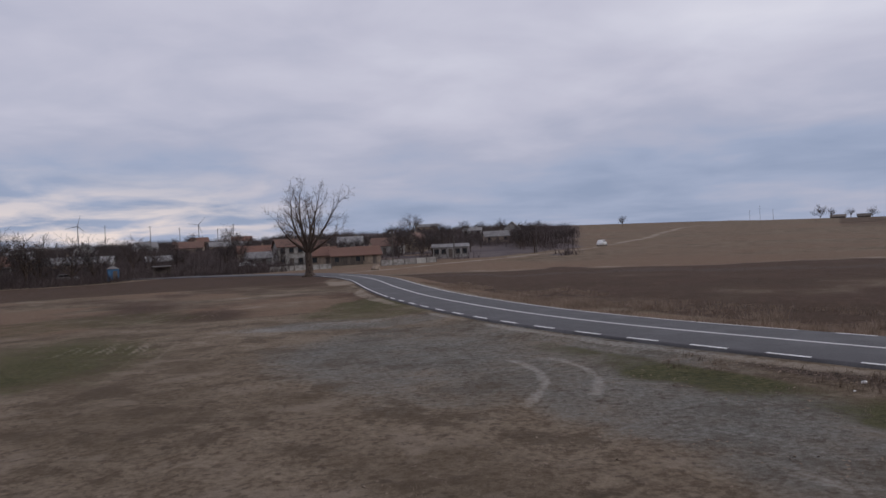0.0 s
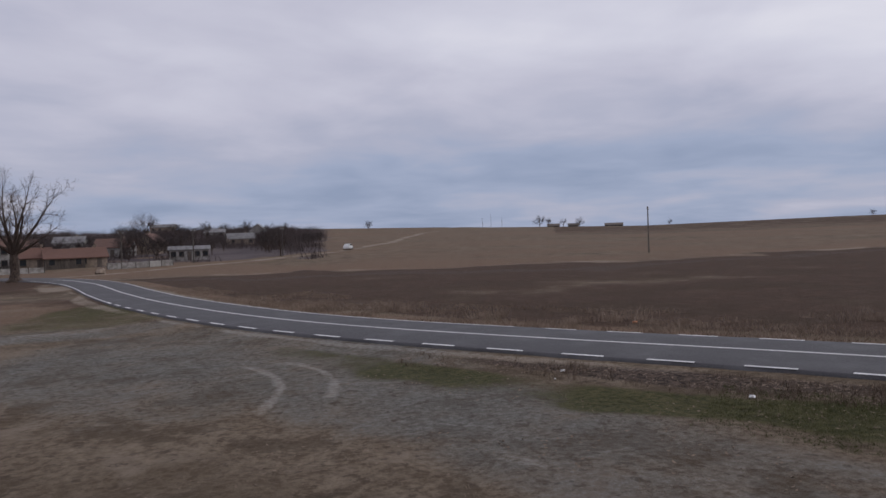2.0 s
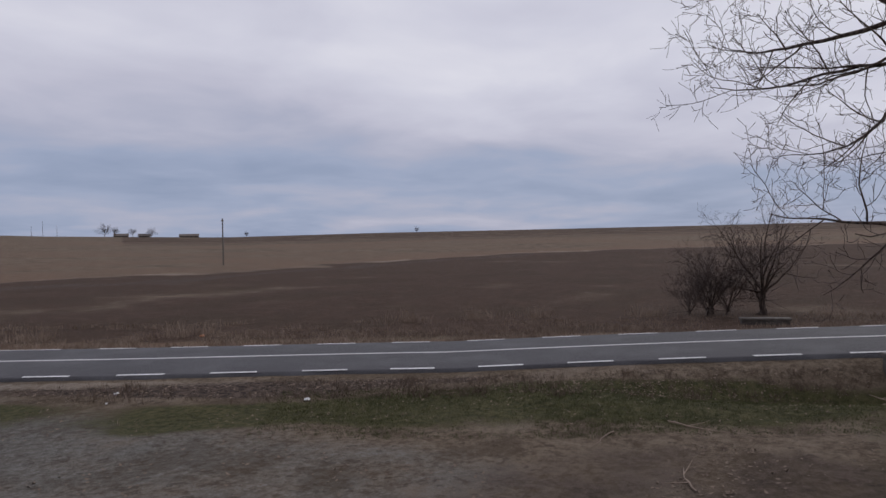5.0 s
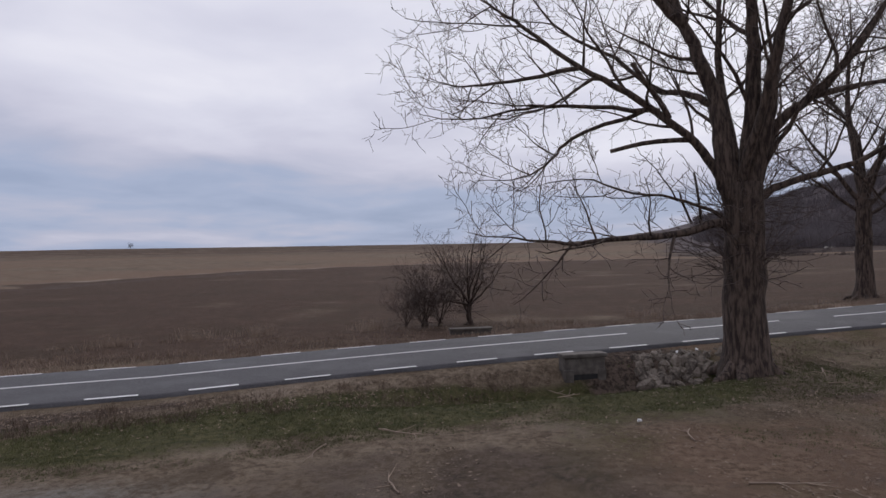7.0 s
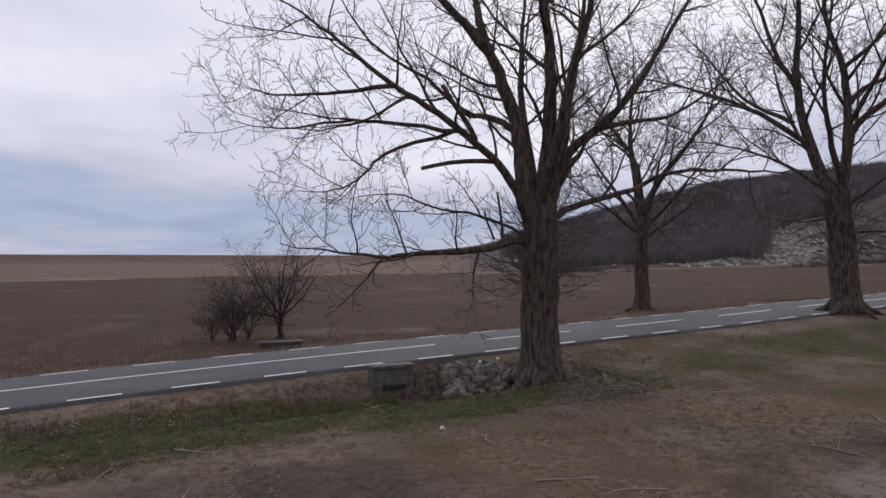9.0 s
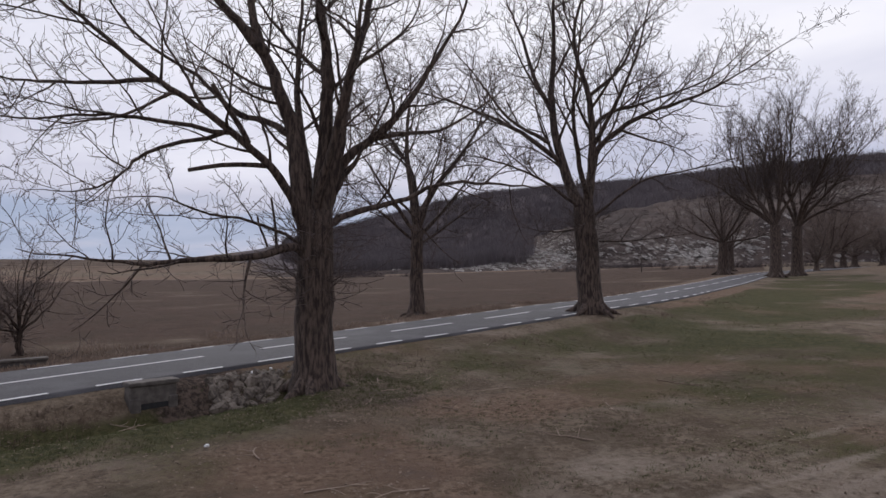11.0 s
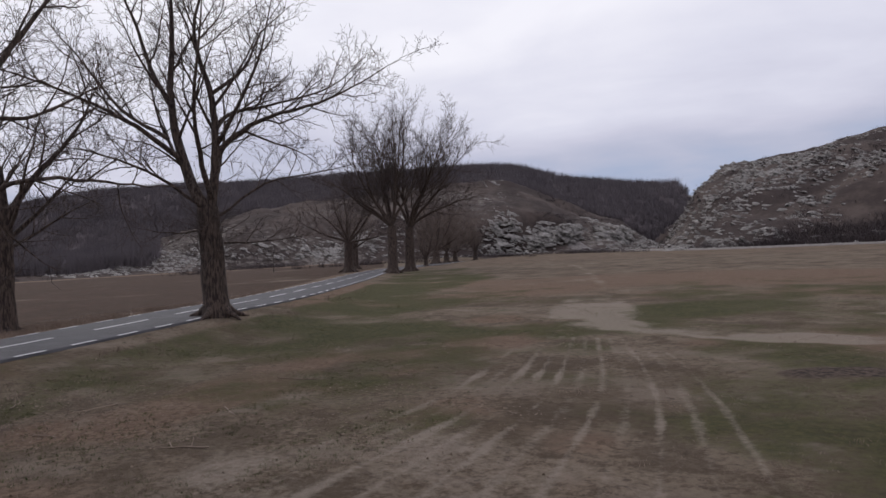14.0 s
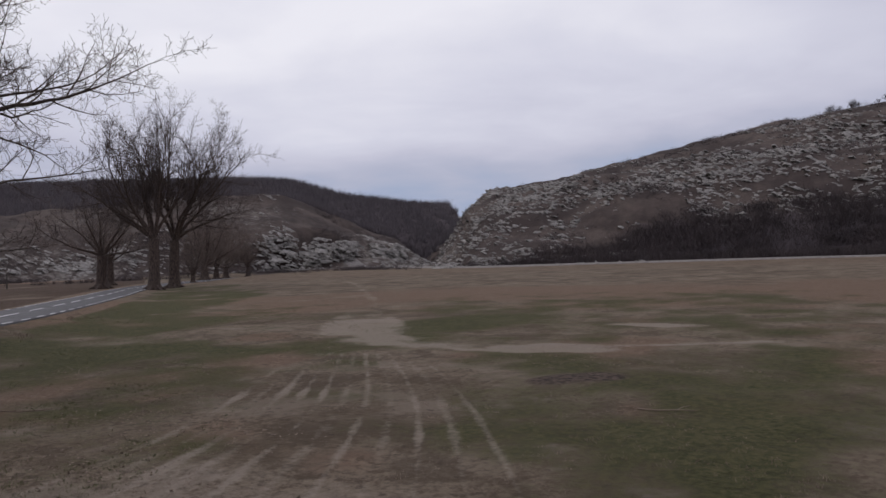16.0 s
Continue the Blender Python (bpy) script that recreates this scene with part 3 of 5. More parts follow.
    right = smooth((-157.5 - az) / 3)
    masks["scrub"] = hill
    masks["rock"] = hill * np.clip(0.30 + 0.55 * crag + 0.06 * right * smooth((400 - r) / 60) + 0.25 * np.exp(-((r - 285) / 40) ** 2), 0, 1) * smooth((390 - r) / 50) * smooth((-104 - az) / 12) * (0.65 - 0.5 * right)
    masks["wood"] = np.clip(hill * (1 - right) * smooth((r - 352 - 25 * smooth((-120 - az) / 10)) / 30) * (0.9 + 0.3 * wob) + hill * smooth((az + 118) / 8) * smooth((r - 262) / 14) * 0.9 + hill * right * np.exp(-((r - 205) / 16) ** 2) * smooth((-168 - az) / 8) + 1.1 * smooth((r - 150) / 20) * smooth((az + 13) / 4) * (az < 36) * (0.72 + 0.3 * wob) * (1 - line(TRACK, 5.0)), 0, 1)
    for key, value in masks.items():
        a = me.attributes.new(key, "FLOAT", "POINT")
        a.data.foreach_set("value", np.asarray(value, np.float32))
    ob = new("ground", me)
    tagged(ob, "brown earth, gravel, winter grass and fields rising to rocky hills", "ground", kind="structure")
    return ob


build_ground()


def build_road():
    # the deck, with rounded edges and some thickness
    cols = [(-3.0, -0.16), (-2.94, -0.02), (-2.8, 0.0), (-1.5, 0.025), (0, 0.045), (1.5, 0.025), (2.9, 0.0), (3.04, -0.02), (3.12, -0.16)]
    p = spline(ROAD[::2], 3)
    t = np.gradient(p, axis=0)
    t /= np.linalg.norm(t, axis=1, keepdims=True)
    nrm = np.stack([-t[:, 1], t[:, 0]], 1)
    verts, faces = [], []
    wear = np.random.RandomState(3)
    for k, q in enumerate(p):
        z = float(road_height(0, q[1]))
        for c, (o, h) in enumerate(cols):
            jag = 0.05 * wear.uniform(-1, 1) if c in (0, 1, 7, 8) else 0
            verts.append((*(q + nrm[k] * (o + jag)), z + h))
    w = len(cols)
    for k in range(len(p) - 1):
        for c in range(w - 1):
            a = k * w + c
            faces.append((a, a + w, a + w + 1, a + 1))
    faces = [f[::-1] for f in faces]
    road = new("road", mesh_from("road", verts, faces, MAT["asphalt"]))
    tagged(road, "worn grey asphalt two-lane road curving through fields", "road", kind="structure")
    return road


def road_point(s, o):
    """Place at s metres along the road and o metres sideways (plus: field side)."""
    k = np.searchsorted(ROAD_S, s) - 1
    k = min(max(k, 0), len(ROAD) - 2)
    u = (s - ROAD_S[k]) / (ROAD_S[k + 1] - ROAD_S[k])
    q = ROAD[k] * (1 - u) + ROAD[k + 1] * u
    t = (ROAD[k + 1] - ROAD[k]) / np.linalg.norm(ROAD[k + 1] - ROAD[k])
    z = float(road_height(0, q[1]))
    q = q + np.array([-t[1], t[0]]) * o
    return q[0], q[1], z


ROAD_S = np.concatenate([[0], np.cumsum(np.linalg.norm(np.diff(ROAD, axis=0), axis=1))])
road = build_road()


def crown(o):
    return float(np.interp(abs(o), [0, 1.5, 2.9, 3.1], [0.045, 0.025, 0.0, -0.02]))


def paint_line(name, s0, s1, o, width, label=""):
    """One painted stripe, 5 mm thick, from s0 to s1 metres along the road."""
    n = max(2, int((s1 - s0) / 1.2) + 1)
    verts, faces = [], []
    for k in range(n):
        s = s0 + (s1 - s0) * k / (n - 1)
        for e in (-1, 1):
            x, y, z = road_point(s, o + e * width / 2)
            verts.append((x, y, z + crown(o + e * width / 2) + 0.006))
    for k in range(n - 1):
        faces.append((2 * k, 2 * k + 1, 2 * k + 3, 2 * k + 2))
    me = mesh_from(name, verts, [f[::-1] for f in faces], MAT["paint"], False)
    if me.polygons and me.polygons[0].normal.z < 0:
        me.flip_normals()
    ob = new(name, me)
    ob.parent = road
    return ob

def build_markings():
    start = float(ROAD_S[14 * 4])
    meet = float(ROAD_S[14 * 12])
    paint_line("centre_line", start, meet + 8.0, 0.0, 0.19)
    s = meet + 10.6
    while s < meet + 190:
        paint_line("centre_dash", s, s + 4.6, 0.0, 0.19)
        s += 7.4
    s = meet - 62
    while s < meet + 60:
        paint_line("edge_dash", s, s + 1.5, -ROAD_HALF + 0.12, 0.18)
        s += 2.95
    s = meet - 24
    while s < meet + 60:
        paint_line("edge_dash", s, s + 1.5, ROAD_HALF - 0.12, 0.18)
        s += 2.95
    paint_line("edge_line", start, meet - 62.5, -ROAD_HALF + 0.12, 0.12)
    paint_line("edge_line", start, meet - 25.5, ROAD_HALF - 0.12, 0.12)
    paint_line("edge_line", meet + 62, meet + 190, -ROAD_HALF + 0.12, 0.12)
    paint_line("edge_line", meet + 62, meet + 190, ROAD_HALF - 0.12, 0.12)


build_markings()

# ---------------------------------------------------------------- bare trees
class Wood:
    """Collects tapered tubes into one mesh."""

    def __init__(self):
        self.verts, self.faces, self.count = [], [], 0

    def tube(self, pts, radii, sides, cap=True):
        pts, radii = np.asarray(pts), np.asarray(radii)
        t = np.gradient(pts, axis=0)
        t /= np.linalg.norm(t, axis=1, keepdims=True) + 1e-9
        ref = np.array([0.31, 0.17, 0.93]) if abs(t[0, 2]) < 0.8 else np.array([0.9, 0.4, 0.1])
        u = np.cross(t, ref)
        u /= np.linalg.norm(u, axis=1, keepdims=True) + 1e-9
        v = np.cross(t, u)
        a = np.arange(sides) * (2 * math.pi / sides)
        ring = pts[:, None] + radii[:, None, None] * (u[:, None] * np.cos(a)[:, None] + v[:, None] * np.sin(a)[:, None])
        n = len(pts)
        k = np.arange(sides)
        base = self.count + (np.arange(n - 1) * sides)[:, None]
        f = np.stack([base + k, base + (k + 1) % sides, base + sides + (k + 1) % sides, base + sides + k], 2).reshape(-1, 4)
        self.verts.append(ring.reshape(-1, 3))
        self.faces.append(f)
        self.count += n * sides

    def tubes(self, pts, radii, sides):
        """Many tubes at once: pts (n, m, 3), radii (n, m)."""
        n, m, _ = pts.shape
        t = np.empty_like(pts)
        t[:, 1:-1] = pts[:, 2:] - pts[:, :-2]
        t[:, 0], t[:, -1] = pts[:, 1] - pts[:, 0], pts[:, -1] - pts[:, -2]
        t /= np.sqrt((t * t).sum(2, keepdims=True)) + 1e-9
        u = np.stack([t[..., 1] * 0.93 - t[..., 2] * 0.17, t[..., 2] * 0.31 - t[..., 0] * 0.93, t[..., 0] * 0.17 - t[..., 1] * 0.31], 2)
        u /= np.sqrt((u * u).sum(2, keepdims=True)) + 1e-9
        v = np.stack([t[..., 1] * u[..., 2] - t[..., 2] * u[..., 1], t[..., 2] * u[..., 0] - t[..., 0] * u[..., 2], t[..., 0] * u[..., 1] - t[..., 1] * u[..., 0]], 2)
        a = np.arange(sides) * (2 * math.pi / sides)
        ring = pts[:, :, None] + radii[:, :, None, None] * (u[:, :, None] * np.cos(a)[:, None] + v[:, :, None] * np.sin(a)[:, None])
        k = np.arange(sides)
        base = self.count + np.arange(n)[:, None, None] * (m * sides) + (np.arange(m - 1) * sides)[None, :, None]
        f = np.stack([base + k, base + (k + 1) % sides, base + sides + (k + 1) % sides, base + sides + k], 3).reshape(-1, 4)
        self.verts.append(ring.reshape(-1, 3))
        self.faces.append(f)
        self.count += n * m * sides

    def mesh(self, name, mat):
        return mesh_from(name, np.concatenate(self.verts), np.concatenate(self.faces), mat)


def branch_line(rng, start, way, length, steps, wander, lift):
    pts, way = [np.array(start, float)], np.array(way, float)
    for _ in range(steps):
        way = way + rng.normal(0, wander, 3) + np.array([0, 0, lift])
        way /= np.linalg.norm(way)
        pts.append(pts[-1] + way * length / steps)
    return np.array(pts)


def grow(rng, limbs, twigs, start, way, length, radius, level, style, course=None):
    """A branch with its side branches, down to the twigs."""
    last = level >= style["levels"]
    steps = 4 if last else max(5, int(6 + length * 0.5))
    pts = None if course is not None else branch_line(rng, start, way, length, steps, style["wander"] * (0.7 if level == 0 else 1.0), style["lift"] if level else style.get("curl", style["lift"] * 0.6))
    if course is not None:
        # a limb whose bends are known: a smooth line with small kinks of its own
        pts = spline(course, 4)
        pts[1:] += rng.normal(0, 0.025, (len(pts) - 1, 3))
        length = float(np.linalg.norm(np.diff(pts, axis=0), axis=1).sum())
    tip = max(style["tip"], radius * (0.07 if level < 2 else 0.25))
    radii = radius + (tip - radius) * np.linspace(0, 1, len(pts)) ** 0.9
    (limbs if level < 2 else twigs).tube(pts, radii, 8 if level == 0 else 6 if level == 1 else 4 if level == 2 else 3)
    if last:
        return
    many = style["many"][min(level, len(style["many"]) - 1)]
    count = max(2, int(round(many * (length / style["unit"]) ** 0.6 * rng.uniform(0.85, 1.15)))) if level else many
    bare = style["bare"][min(level, 2)]
    f = bare + (1 - bare) * (np.arange(count) + rng.uniform(0.2, 0.8, count)) / count
    at = f * (len(pts) - 1)
    i = np.minimum(at.astype(int), len(pts) - 2)
    along = pts[i + 1] - pts[i]
    here = pts[i] + along * (at - i)[:, None]
    along = along / (np.sqrt((along * along).sum(1, keepdims=True)) + 1e-9)
    spin = rng.uniform(0, 6.28) + np.cumsum(2.4 + rng.uniform(-0.4, 0.4, count))
    bend = np.radians(rng.uniform(*style["bend"], count))
    ref = np.where(np.abs(along[:, 2:3]) < 0.9, np.array([[0, 0, 1.0]]), np.array([[1.0, 0, 0]]))
    u = np.cross(along, ref)
    u /= np.sqrt((u * u).sum(1, keepdims=True)) + 1e-9
    v = np.cross(along, u)
    ways = along * np.cos(bend)[:, None] + (u * np.cos(spin)[:, None] + v * np.sin(spin)[:, None]) * np.sin(bend)[:, None]
    ways[:, 2] += style["droop"]
    size = np.maximum(length * rng.uniform(*style["shrink"], count) * (1.05 - 0.45 * f), style["twig"] * rng.uniform(0.6, 1.3, count))
    thick = np.minimum(np.interp(at, np.arange(len(pts)), radii) * 0.62, np.maximum(style["tip"], size * 0.016))
    if level + 1 >= style["levels"]:
        line, way = [here], ways
        for _ in range(4):
            way = way + rng.normal(0, style["wander"], way.shape) + np.array([0, 0, style["lift"]])
            way = way / np.sqrt((way * way).sum(1, keepdims=True))
            line.append(line[-1] + way * (size / 4)[:, None])
        ends = np.maximum(style["tip"] * 0.8, thick * 0.3)
        twigs.tubes(np.stack(line, 1), thick[:, None] + (ends - thick)[:, None] * np.linspace(0, 1, 5), 3)
        return
    for k in range(count):
        grow(rng, limbs, twigs, here[k], ways[k], size[k], thick[k], level + 1, style)


POPLAR = dict(levels=4, wander=0.10, lift=0.035, tip=0.008, many=(9, 7, 6, 4), unit=3.0, bare=(0.22, 0.12, 0.1), bend=(28, 62), shrink=(0.38, 0.62), twig=0.55, droop=0.0)


def tree(name, seed, girth, trunk_h, limbs_spec, style, label, flare=1.5, sides=14, lean=(0, 0), suckers=0, courses=()):
    """A bare tree: a flared trunk, limbs given as (height share of the trunk, compass, climb, length, radius), and its crown."""
    rng = np.random.RandomState(seed)
    big, fine = Wood(), Wood()
    n = 12
    zs = np.linspace(-0.35, trunk_h, n)
    pts = np.stack([lean[0] * np.clip(zs, 0, None) / trunk_h + rng.normal(0, 0.025, n), lean[1] * np.clip(zs, 0, None) / trunk_h + rng.normal(0, 0.025, n), zs], 1)
    radii = girth * (0.86 + 0.14 * rng.uniform(0.8, 1.2, n)) * (1 + (flare - 1) * np.exp(-np.clip(zs, 0, None) / (0.42 * girth + 0.12))) * (1 - 0.18 * np.clip(zs, 0, None) / trunk_h)
    big.tube(pts, radii, sides)
    # gnarled roots at the foot
    for k in range(6):
        a = k * 1.05 + rng.uniform(-0.3, 0.3)
        out = np.array([math.cos(a), math.sin(a), 0])
        foot = np.array([out * girth * 0.6 + np.array([0, 0, 0.95 * girth]), out * girth * 1.25 + np.array([0, 0, 0.36 * girth]), out * girth * 1.9 + np.array([0, 0, 0.12]), out * girth * rng.uniform(2.1, 2.7) + np.array([0, 0, -0.16])])
        big.tube(foot, [girth * 0.36, girth * 0.27, girth * 0.17, girth * 0.06], 7)
    for share, compass, climb, length, radius, *curl in limbs_spec:
        z = share * trunk_h
        own = dict(style, curl=curl[0]) if curl else style
        base = np.array([np.interp(z, zs, pts[:, 0]), np.interp(z, zs, pts[:, 1]), z])
        a, c = radians(compass), radians(climb)
        way = np.array([-math.sin(a) * math.cos(c), math.cos(a) * math.cos(c), math.sin(c)])
        grow(rng, big, fine, base - way * 0.15, way, length, radius, 0, own)
    for radius, many, course in courses:
        grow(rng, big, fine, None, (0, 0, 1), 1.0, radius, 0, dict(style, many=(many, *style["many"][1:])), course)
    for k in range(suckers):
        z = trunk_h * rng.uniform(0.5, 0.98)
        a = rng.uniform(0, 6.28)
        base = np.array([np.interp(z, zs, pts[:, 0]) + math.cos(a) * girth * 0.75, np.interp(z, zs, pts[:, 1]) + math.sin(a) * girth * 0.75, z])
        way = np.array([math.cos(a), math.sin(a), rng.uniform(-0.5, 1.2)])
        grow(rng, fine, fine, base, way / np.linalg.norm(way), rng.uniform(0.8, 2.4), 0.016, 3, style)
    ob = new(name)
    trunk = new("trunk", big.mesh("trunk", MAT["bark"]))
    trunk.parent = ob
    top = new("crown", fine.mesh("crown", MAT["twig"]))
    top.parent = ob
    top["label"] = "leafless brown branches and twigs"
    tagged(ob, label, "tree")
    return ob


def stand(ob, x, y, turn=0.0, size=1.0, sink=0.05):
    ob.matrix_basis = pose(x, y, height_at(x, y) - sink, 0, 0, turn) @ Matrix.Scale(size, 4)
    return ob


ROADSIDE = "trees along the road"
# limbs: start (share of the trunk's height), compass (0 towards the village, -90 to the fields), climb, length, radius, curl
# the courses of the first poplar's limbs: radius, side branches, bends (away from the parking place, towards the village, up)
FIRST_LIMBS = [
    (0.40, 9, [(0.0, 0.25, 5.9), (-0.1, 0.6, 7.6), (0.1, 0.75, 9.2), (0.3, 1.3, 10.9), (0.4, 1.9, 12.4), (0.6, 2.3, 14.2), (0.8, 2.6, 17.5), (0.6, 3.4, 21.0)]),
    (0.22, 6, [(0.35, 1.7, 12.0), (0.2, 2.7, 13.0), (-0.2, 3.9, 14.3), (-0.4, 5.4, 17.0), (-0.4, 6.0, 19.5)]),
    (0.38, 8, [(0.0, -0.05, 5.9), (0.2, -0.25, 7.6), (0.3, -0.42, 9.9), (0.2, -0.36, 12.2), (0.2, -0.14, 14.0), (0.4, 0.2, 18.0), (0.2, 0.5, 22.5)]),
    (0.32, 8, [(0.0, -0.25, 6.0), (-0.2, -0.6, 7.9), (-0.3, -0.85, 9.9), (-0.3, -1.3, 11.9), (-0.4, -1.85, 14.0), (-0.6, -2.6, 17.5), (-0.5, -3.1, 21.0)]),
    (0.20, 12, [(-0.1, 0.4, 5.8), (-0.4, 0.95, 7.0), (-0.9, 1.9, 8.1), (-1.3, 3.7, 9.45), (-1.6, 5.2, 10.3), (-1.8, 6.9, 11.65), (-2.0, 8.2, 12.6), (-2.1, 9.9, 13.5)]),
    (0.085, 9, [(-1.1, 2.9, 8.9), (-1.6, 5.3, 9.05), (-2.0, 6.9, 9.0), (-2.3, 8.8, 8.7), (-2.5, 10.4, 8.9)]),
    (0.085, 9, [(-1.6, 5.2, 10.3), (-1.3, 7.5, 10.1), (-1.0, 9.2, 10.1), (-0.9, 10.4, 10.5)]),
    (0.08, 9, [(-1.2, 3.1, 8.9), (-0.6, 5.5, 8.2), (-0.4, 6.2, 7.5), (-0.2, 7.3, 6.95), (-0.1, 8.9, 6.9)]),
    (0.14, 9, [(0.2, 0.9, 9.2), (0.7, 1.6, 9.7), (1.2, 2.7, 10.1), (1.6, 4.0, 11.4), (2.0, 5.9, 12.6), (2.2, 7.1, 14.2), (2.2, 8.0, 16.0)]),
    (0.19, 11, [(-0.1, 0.3, 5.0), (-0.5, 1.0, 5.2), (-0.9, 2.2, 4.85), (-1.2, 3.9, 4.75), (-1.3, 5.4, 4.6), (-1.4, 7.0, 4.75), (-1.5, 8.9, 5.0)]),
    (0.07, 6, [(-0.2, 0.6, 5.3), (-0.9, 1.8, 5.9), (-1.4, 3.6, 6.2), (-1.6, 5.2, 6.7), (-1.7, 6.6, 6.5)]),
    (0.24, 10, [(0.1, -0.4, 6.6), (0.2, -0.9, 8.2), (0.3, -2.2, 9.3), (0.4, -3.5, 10.7), (0.5, -4.7, 12.6), (0.5, -5.9, 14.8), (0.4, -6.6, 17.0)]),
    (0.12, 9, [(0.3, -2.2, 9.3), (0.8, -3.7, 9.7), (1.2, -5.4, 10.1), (1.4, -7.2, 11.3), (1.5, -8.6, 12.4)]),
    (0.10, 6, [(-0.2, -0.5, 6.9), (-0.6, -1.5, 8.6), (-0.8, -2.2, 9.9), (-1.0, -2.8, 11.6)]),
    (0.15, 10, [(0.0, -0.4, 6.0), (-0.1, -1.4, 6.5), (-0.1, -3.0, 6.9), (-0.2, -4.6, 7.6), (-0.2, -6.6, 7.75), (-0.2, -8.6, 7.7), (-0.2, -10.4, 7.8)]),
    (0.24, 9, [(0.2, 0.0, 6.2), (1.2, 0.2, 8.4), (2.6, 0.3, 11.4), (3.8, 0.0, 15.0), (4.4, -0.4, 18.5)]),
    (0.18, 9, [(-0.3, 0.1, 6.6), (-1.5, -0.6, 9.6), (-2.5, -1.0, 12.8), (-3.2, -1.2, 16.5)]),
    (0.15, 9, [(0.3, -0.2, 6.4), (1.8, -1.2, 7.9), (3.6, -2.0, 9.4), (5.4, -2.4, 11.4)]),
]
first = tree("poplar_tree", 5, 0.74, 6.5, [], dict(POPLAR, many=(9, 7, 5, 4), shrink=(0.26, 0.48), twig=0.42, bend=(30, 70), wander=0.12, tip=0.0105, lift=0.05),
             "large leafless poplar with a thick furrowed trunk beside the road", flare=1.35, suckers=150, courses=FIRST_LIMBS)
stand(first, 25.2, -5.2)
first["group"] = ROADSIDE
second = tree("poplar_tree", 11, 0.50, 6.2, [
    (1.0, 0, 74, 12, 0.28), (1.0, 180, 70, 12, 0.26), (0.95, -90, 72, 11, 0.22), (0.9, 10, 48, 9, 0.17), (0.85, 190, 44, 9, 0.17), (0.8, 0, 30, 7, 0.12), (0.9, 100, 55, 8, 0.14), (0.78, 170, 28, 6.5, 0.12)],
    dict(POPLAR, many=(10, 7, 5, 4), shrink=(0.30, 0.52), twig=0.45, wander=0.12, tip=0.012), "leafless poplar on the field side of the road", suckers=40)
stand(second, 45.4, -15.4)
second["group"] = ROADSIDE
# the third poplar's limbs: radius, side branches, bends as (sideways along the road towards the first, up, depth)
THIRD_LIMBS = [
    (0.42, 10, [(0.3, 6.4, 0), (1.2, 8.0, 0.1), (2.0, 10.7, 0.3), (2.4, 13.3, 0.4), (2.3, 17, 0.3), (2.3, 20.7, 0.2), (2.0, 24, 0)]),
    (0.34, 10, [(0.2, 6.6, 0), (0, 8.6, -0.2), (-0.15, 10.8, -0.4), (0, 13.3, -0.5), (0.5, 15.2, -0.5), (1.0, 17.7, -0.6), (0.4, 20.7, -0.4), (0, 24, 0)]),
    (0.18, 13, [(1.7, 9.6, 0.2), (4.3, 11.5, -0.8), (6.9, 12.8, -1.6), (10.2, 13.9, -2.2), (13.4, 14.8, -2.5)]),
    (0.18, 10, [(2.4, 13.0, 0.3), (3.6, 15.5, 0.8), (4.5, 18.5, 1.4), (5.4, 20.7, 1.8), (6.2, 23, 2)]),
    (0.14, 11, [(2.6, 11.0, 0.2), (5.4, 13.0, 1.2), (7.8, 16.3, 2.0), (9.9, 18.8, 2.4)]),
    (0.21, 13, [(-0.1, 9.8, -0.3), (-1.2, 11.1, -0.6), (-3.4, 12.4, -1.0), (-6.3, 13.3, -1.4), (-8.5, 14.4, -1.6), (-11.7, 16.3, -1.8)]),
    (0.16, 12, [(-0.1, 11.6, -0.4), (-1.2, 12.8, 0.2), (-4.1, 13.7, 0.9), (-7.8, 15.2, 1.5), (-10, 17.4, 1.8)]),
    (0.14, 10, [(0, 13.8, -0.5), (-1.9, 15.5, -0.2), (-3.0, 18, 0.3), (-5.2, 20.3, 0.6)]),
    (0.10, 10, [(-0.3, 6.3, 0), (-3, 8.2, -0.9), (-6.3, 8.9, -1.6), (-9.3, 9.6, -2)]),
    (0.07, 8, [(-0.5, 4.6, 0), (-3.2, 4.7, -0.5), (-6.0, 5.0, -0.8)]),
    (0.13, 11, [(0.4, 6.6, 0), (3, 8.4, -1.2), (6, 9.6, -2.2), (9, 10, -2.8)]),
    (0.07, 8, [(0.5, 5.4, 0), (2.6, 5.2, -0.8), (4.8, 5.6, -1.4)]),
    (0.20, 10, [(0.2, 7.4, -0.3), (0.8, 9.8, -2.2), (1.0, 12.6, -4.2), (0.6, 16, -5.6), (0.4, 19, -6.2)]),
    (0.20, 10, [(0.2, 7.4, 0.3), (-0.4, 10, 2.2), (-0.8, 13, 4.2), (-0.6, 17, 5.4)]),
    (0.16, 10, [(1.4, 8.6, 0.2), (2.6, 11, 2.0), (3.6, 14, 3.4), (4.2, 18, 4.2)]),
    (0.16, 10, [(-0.1, 10.5, -0.4), (-1.6, 13, -2.2), (-2.8, 16, -3.4), (-3.6, 20, -4)]),
]
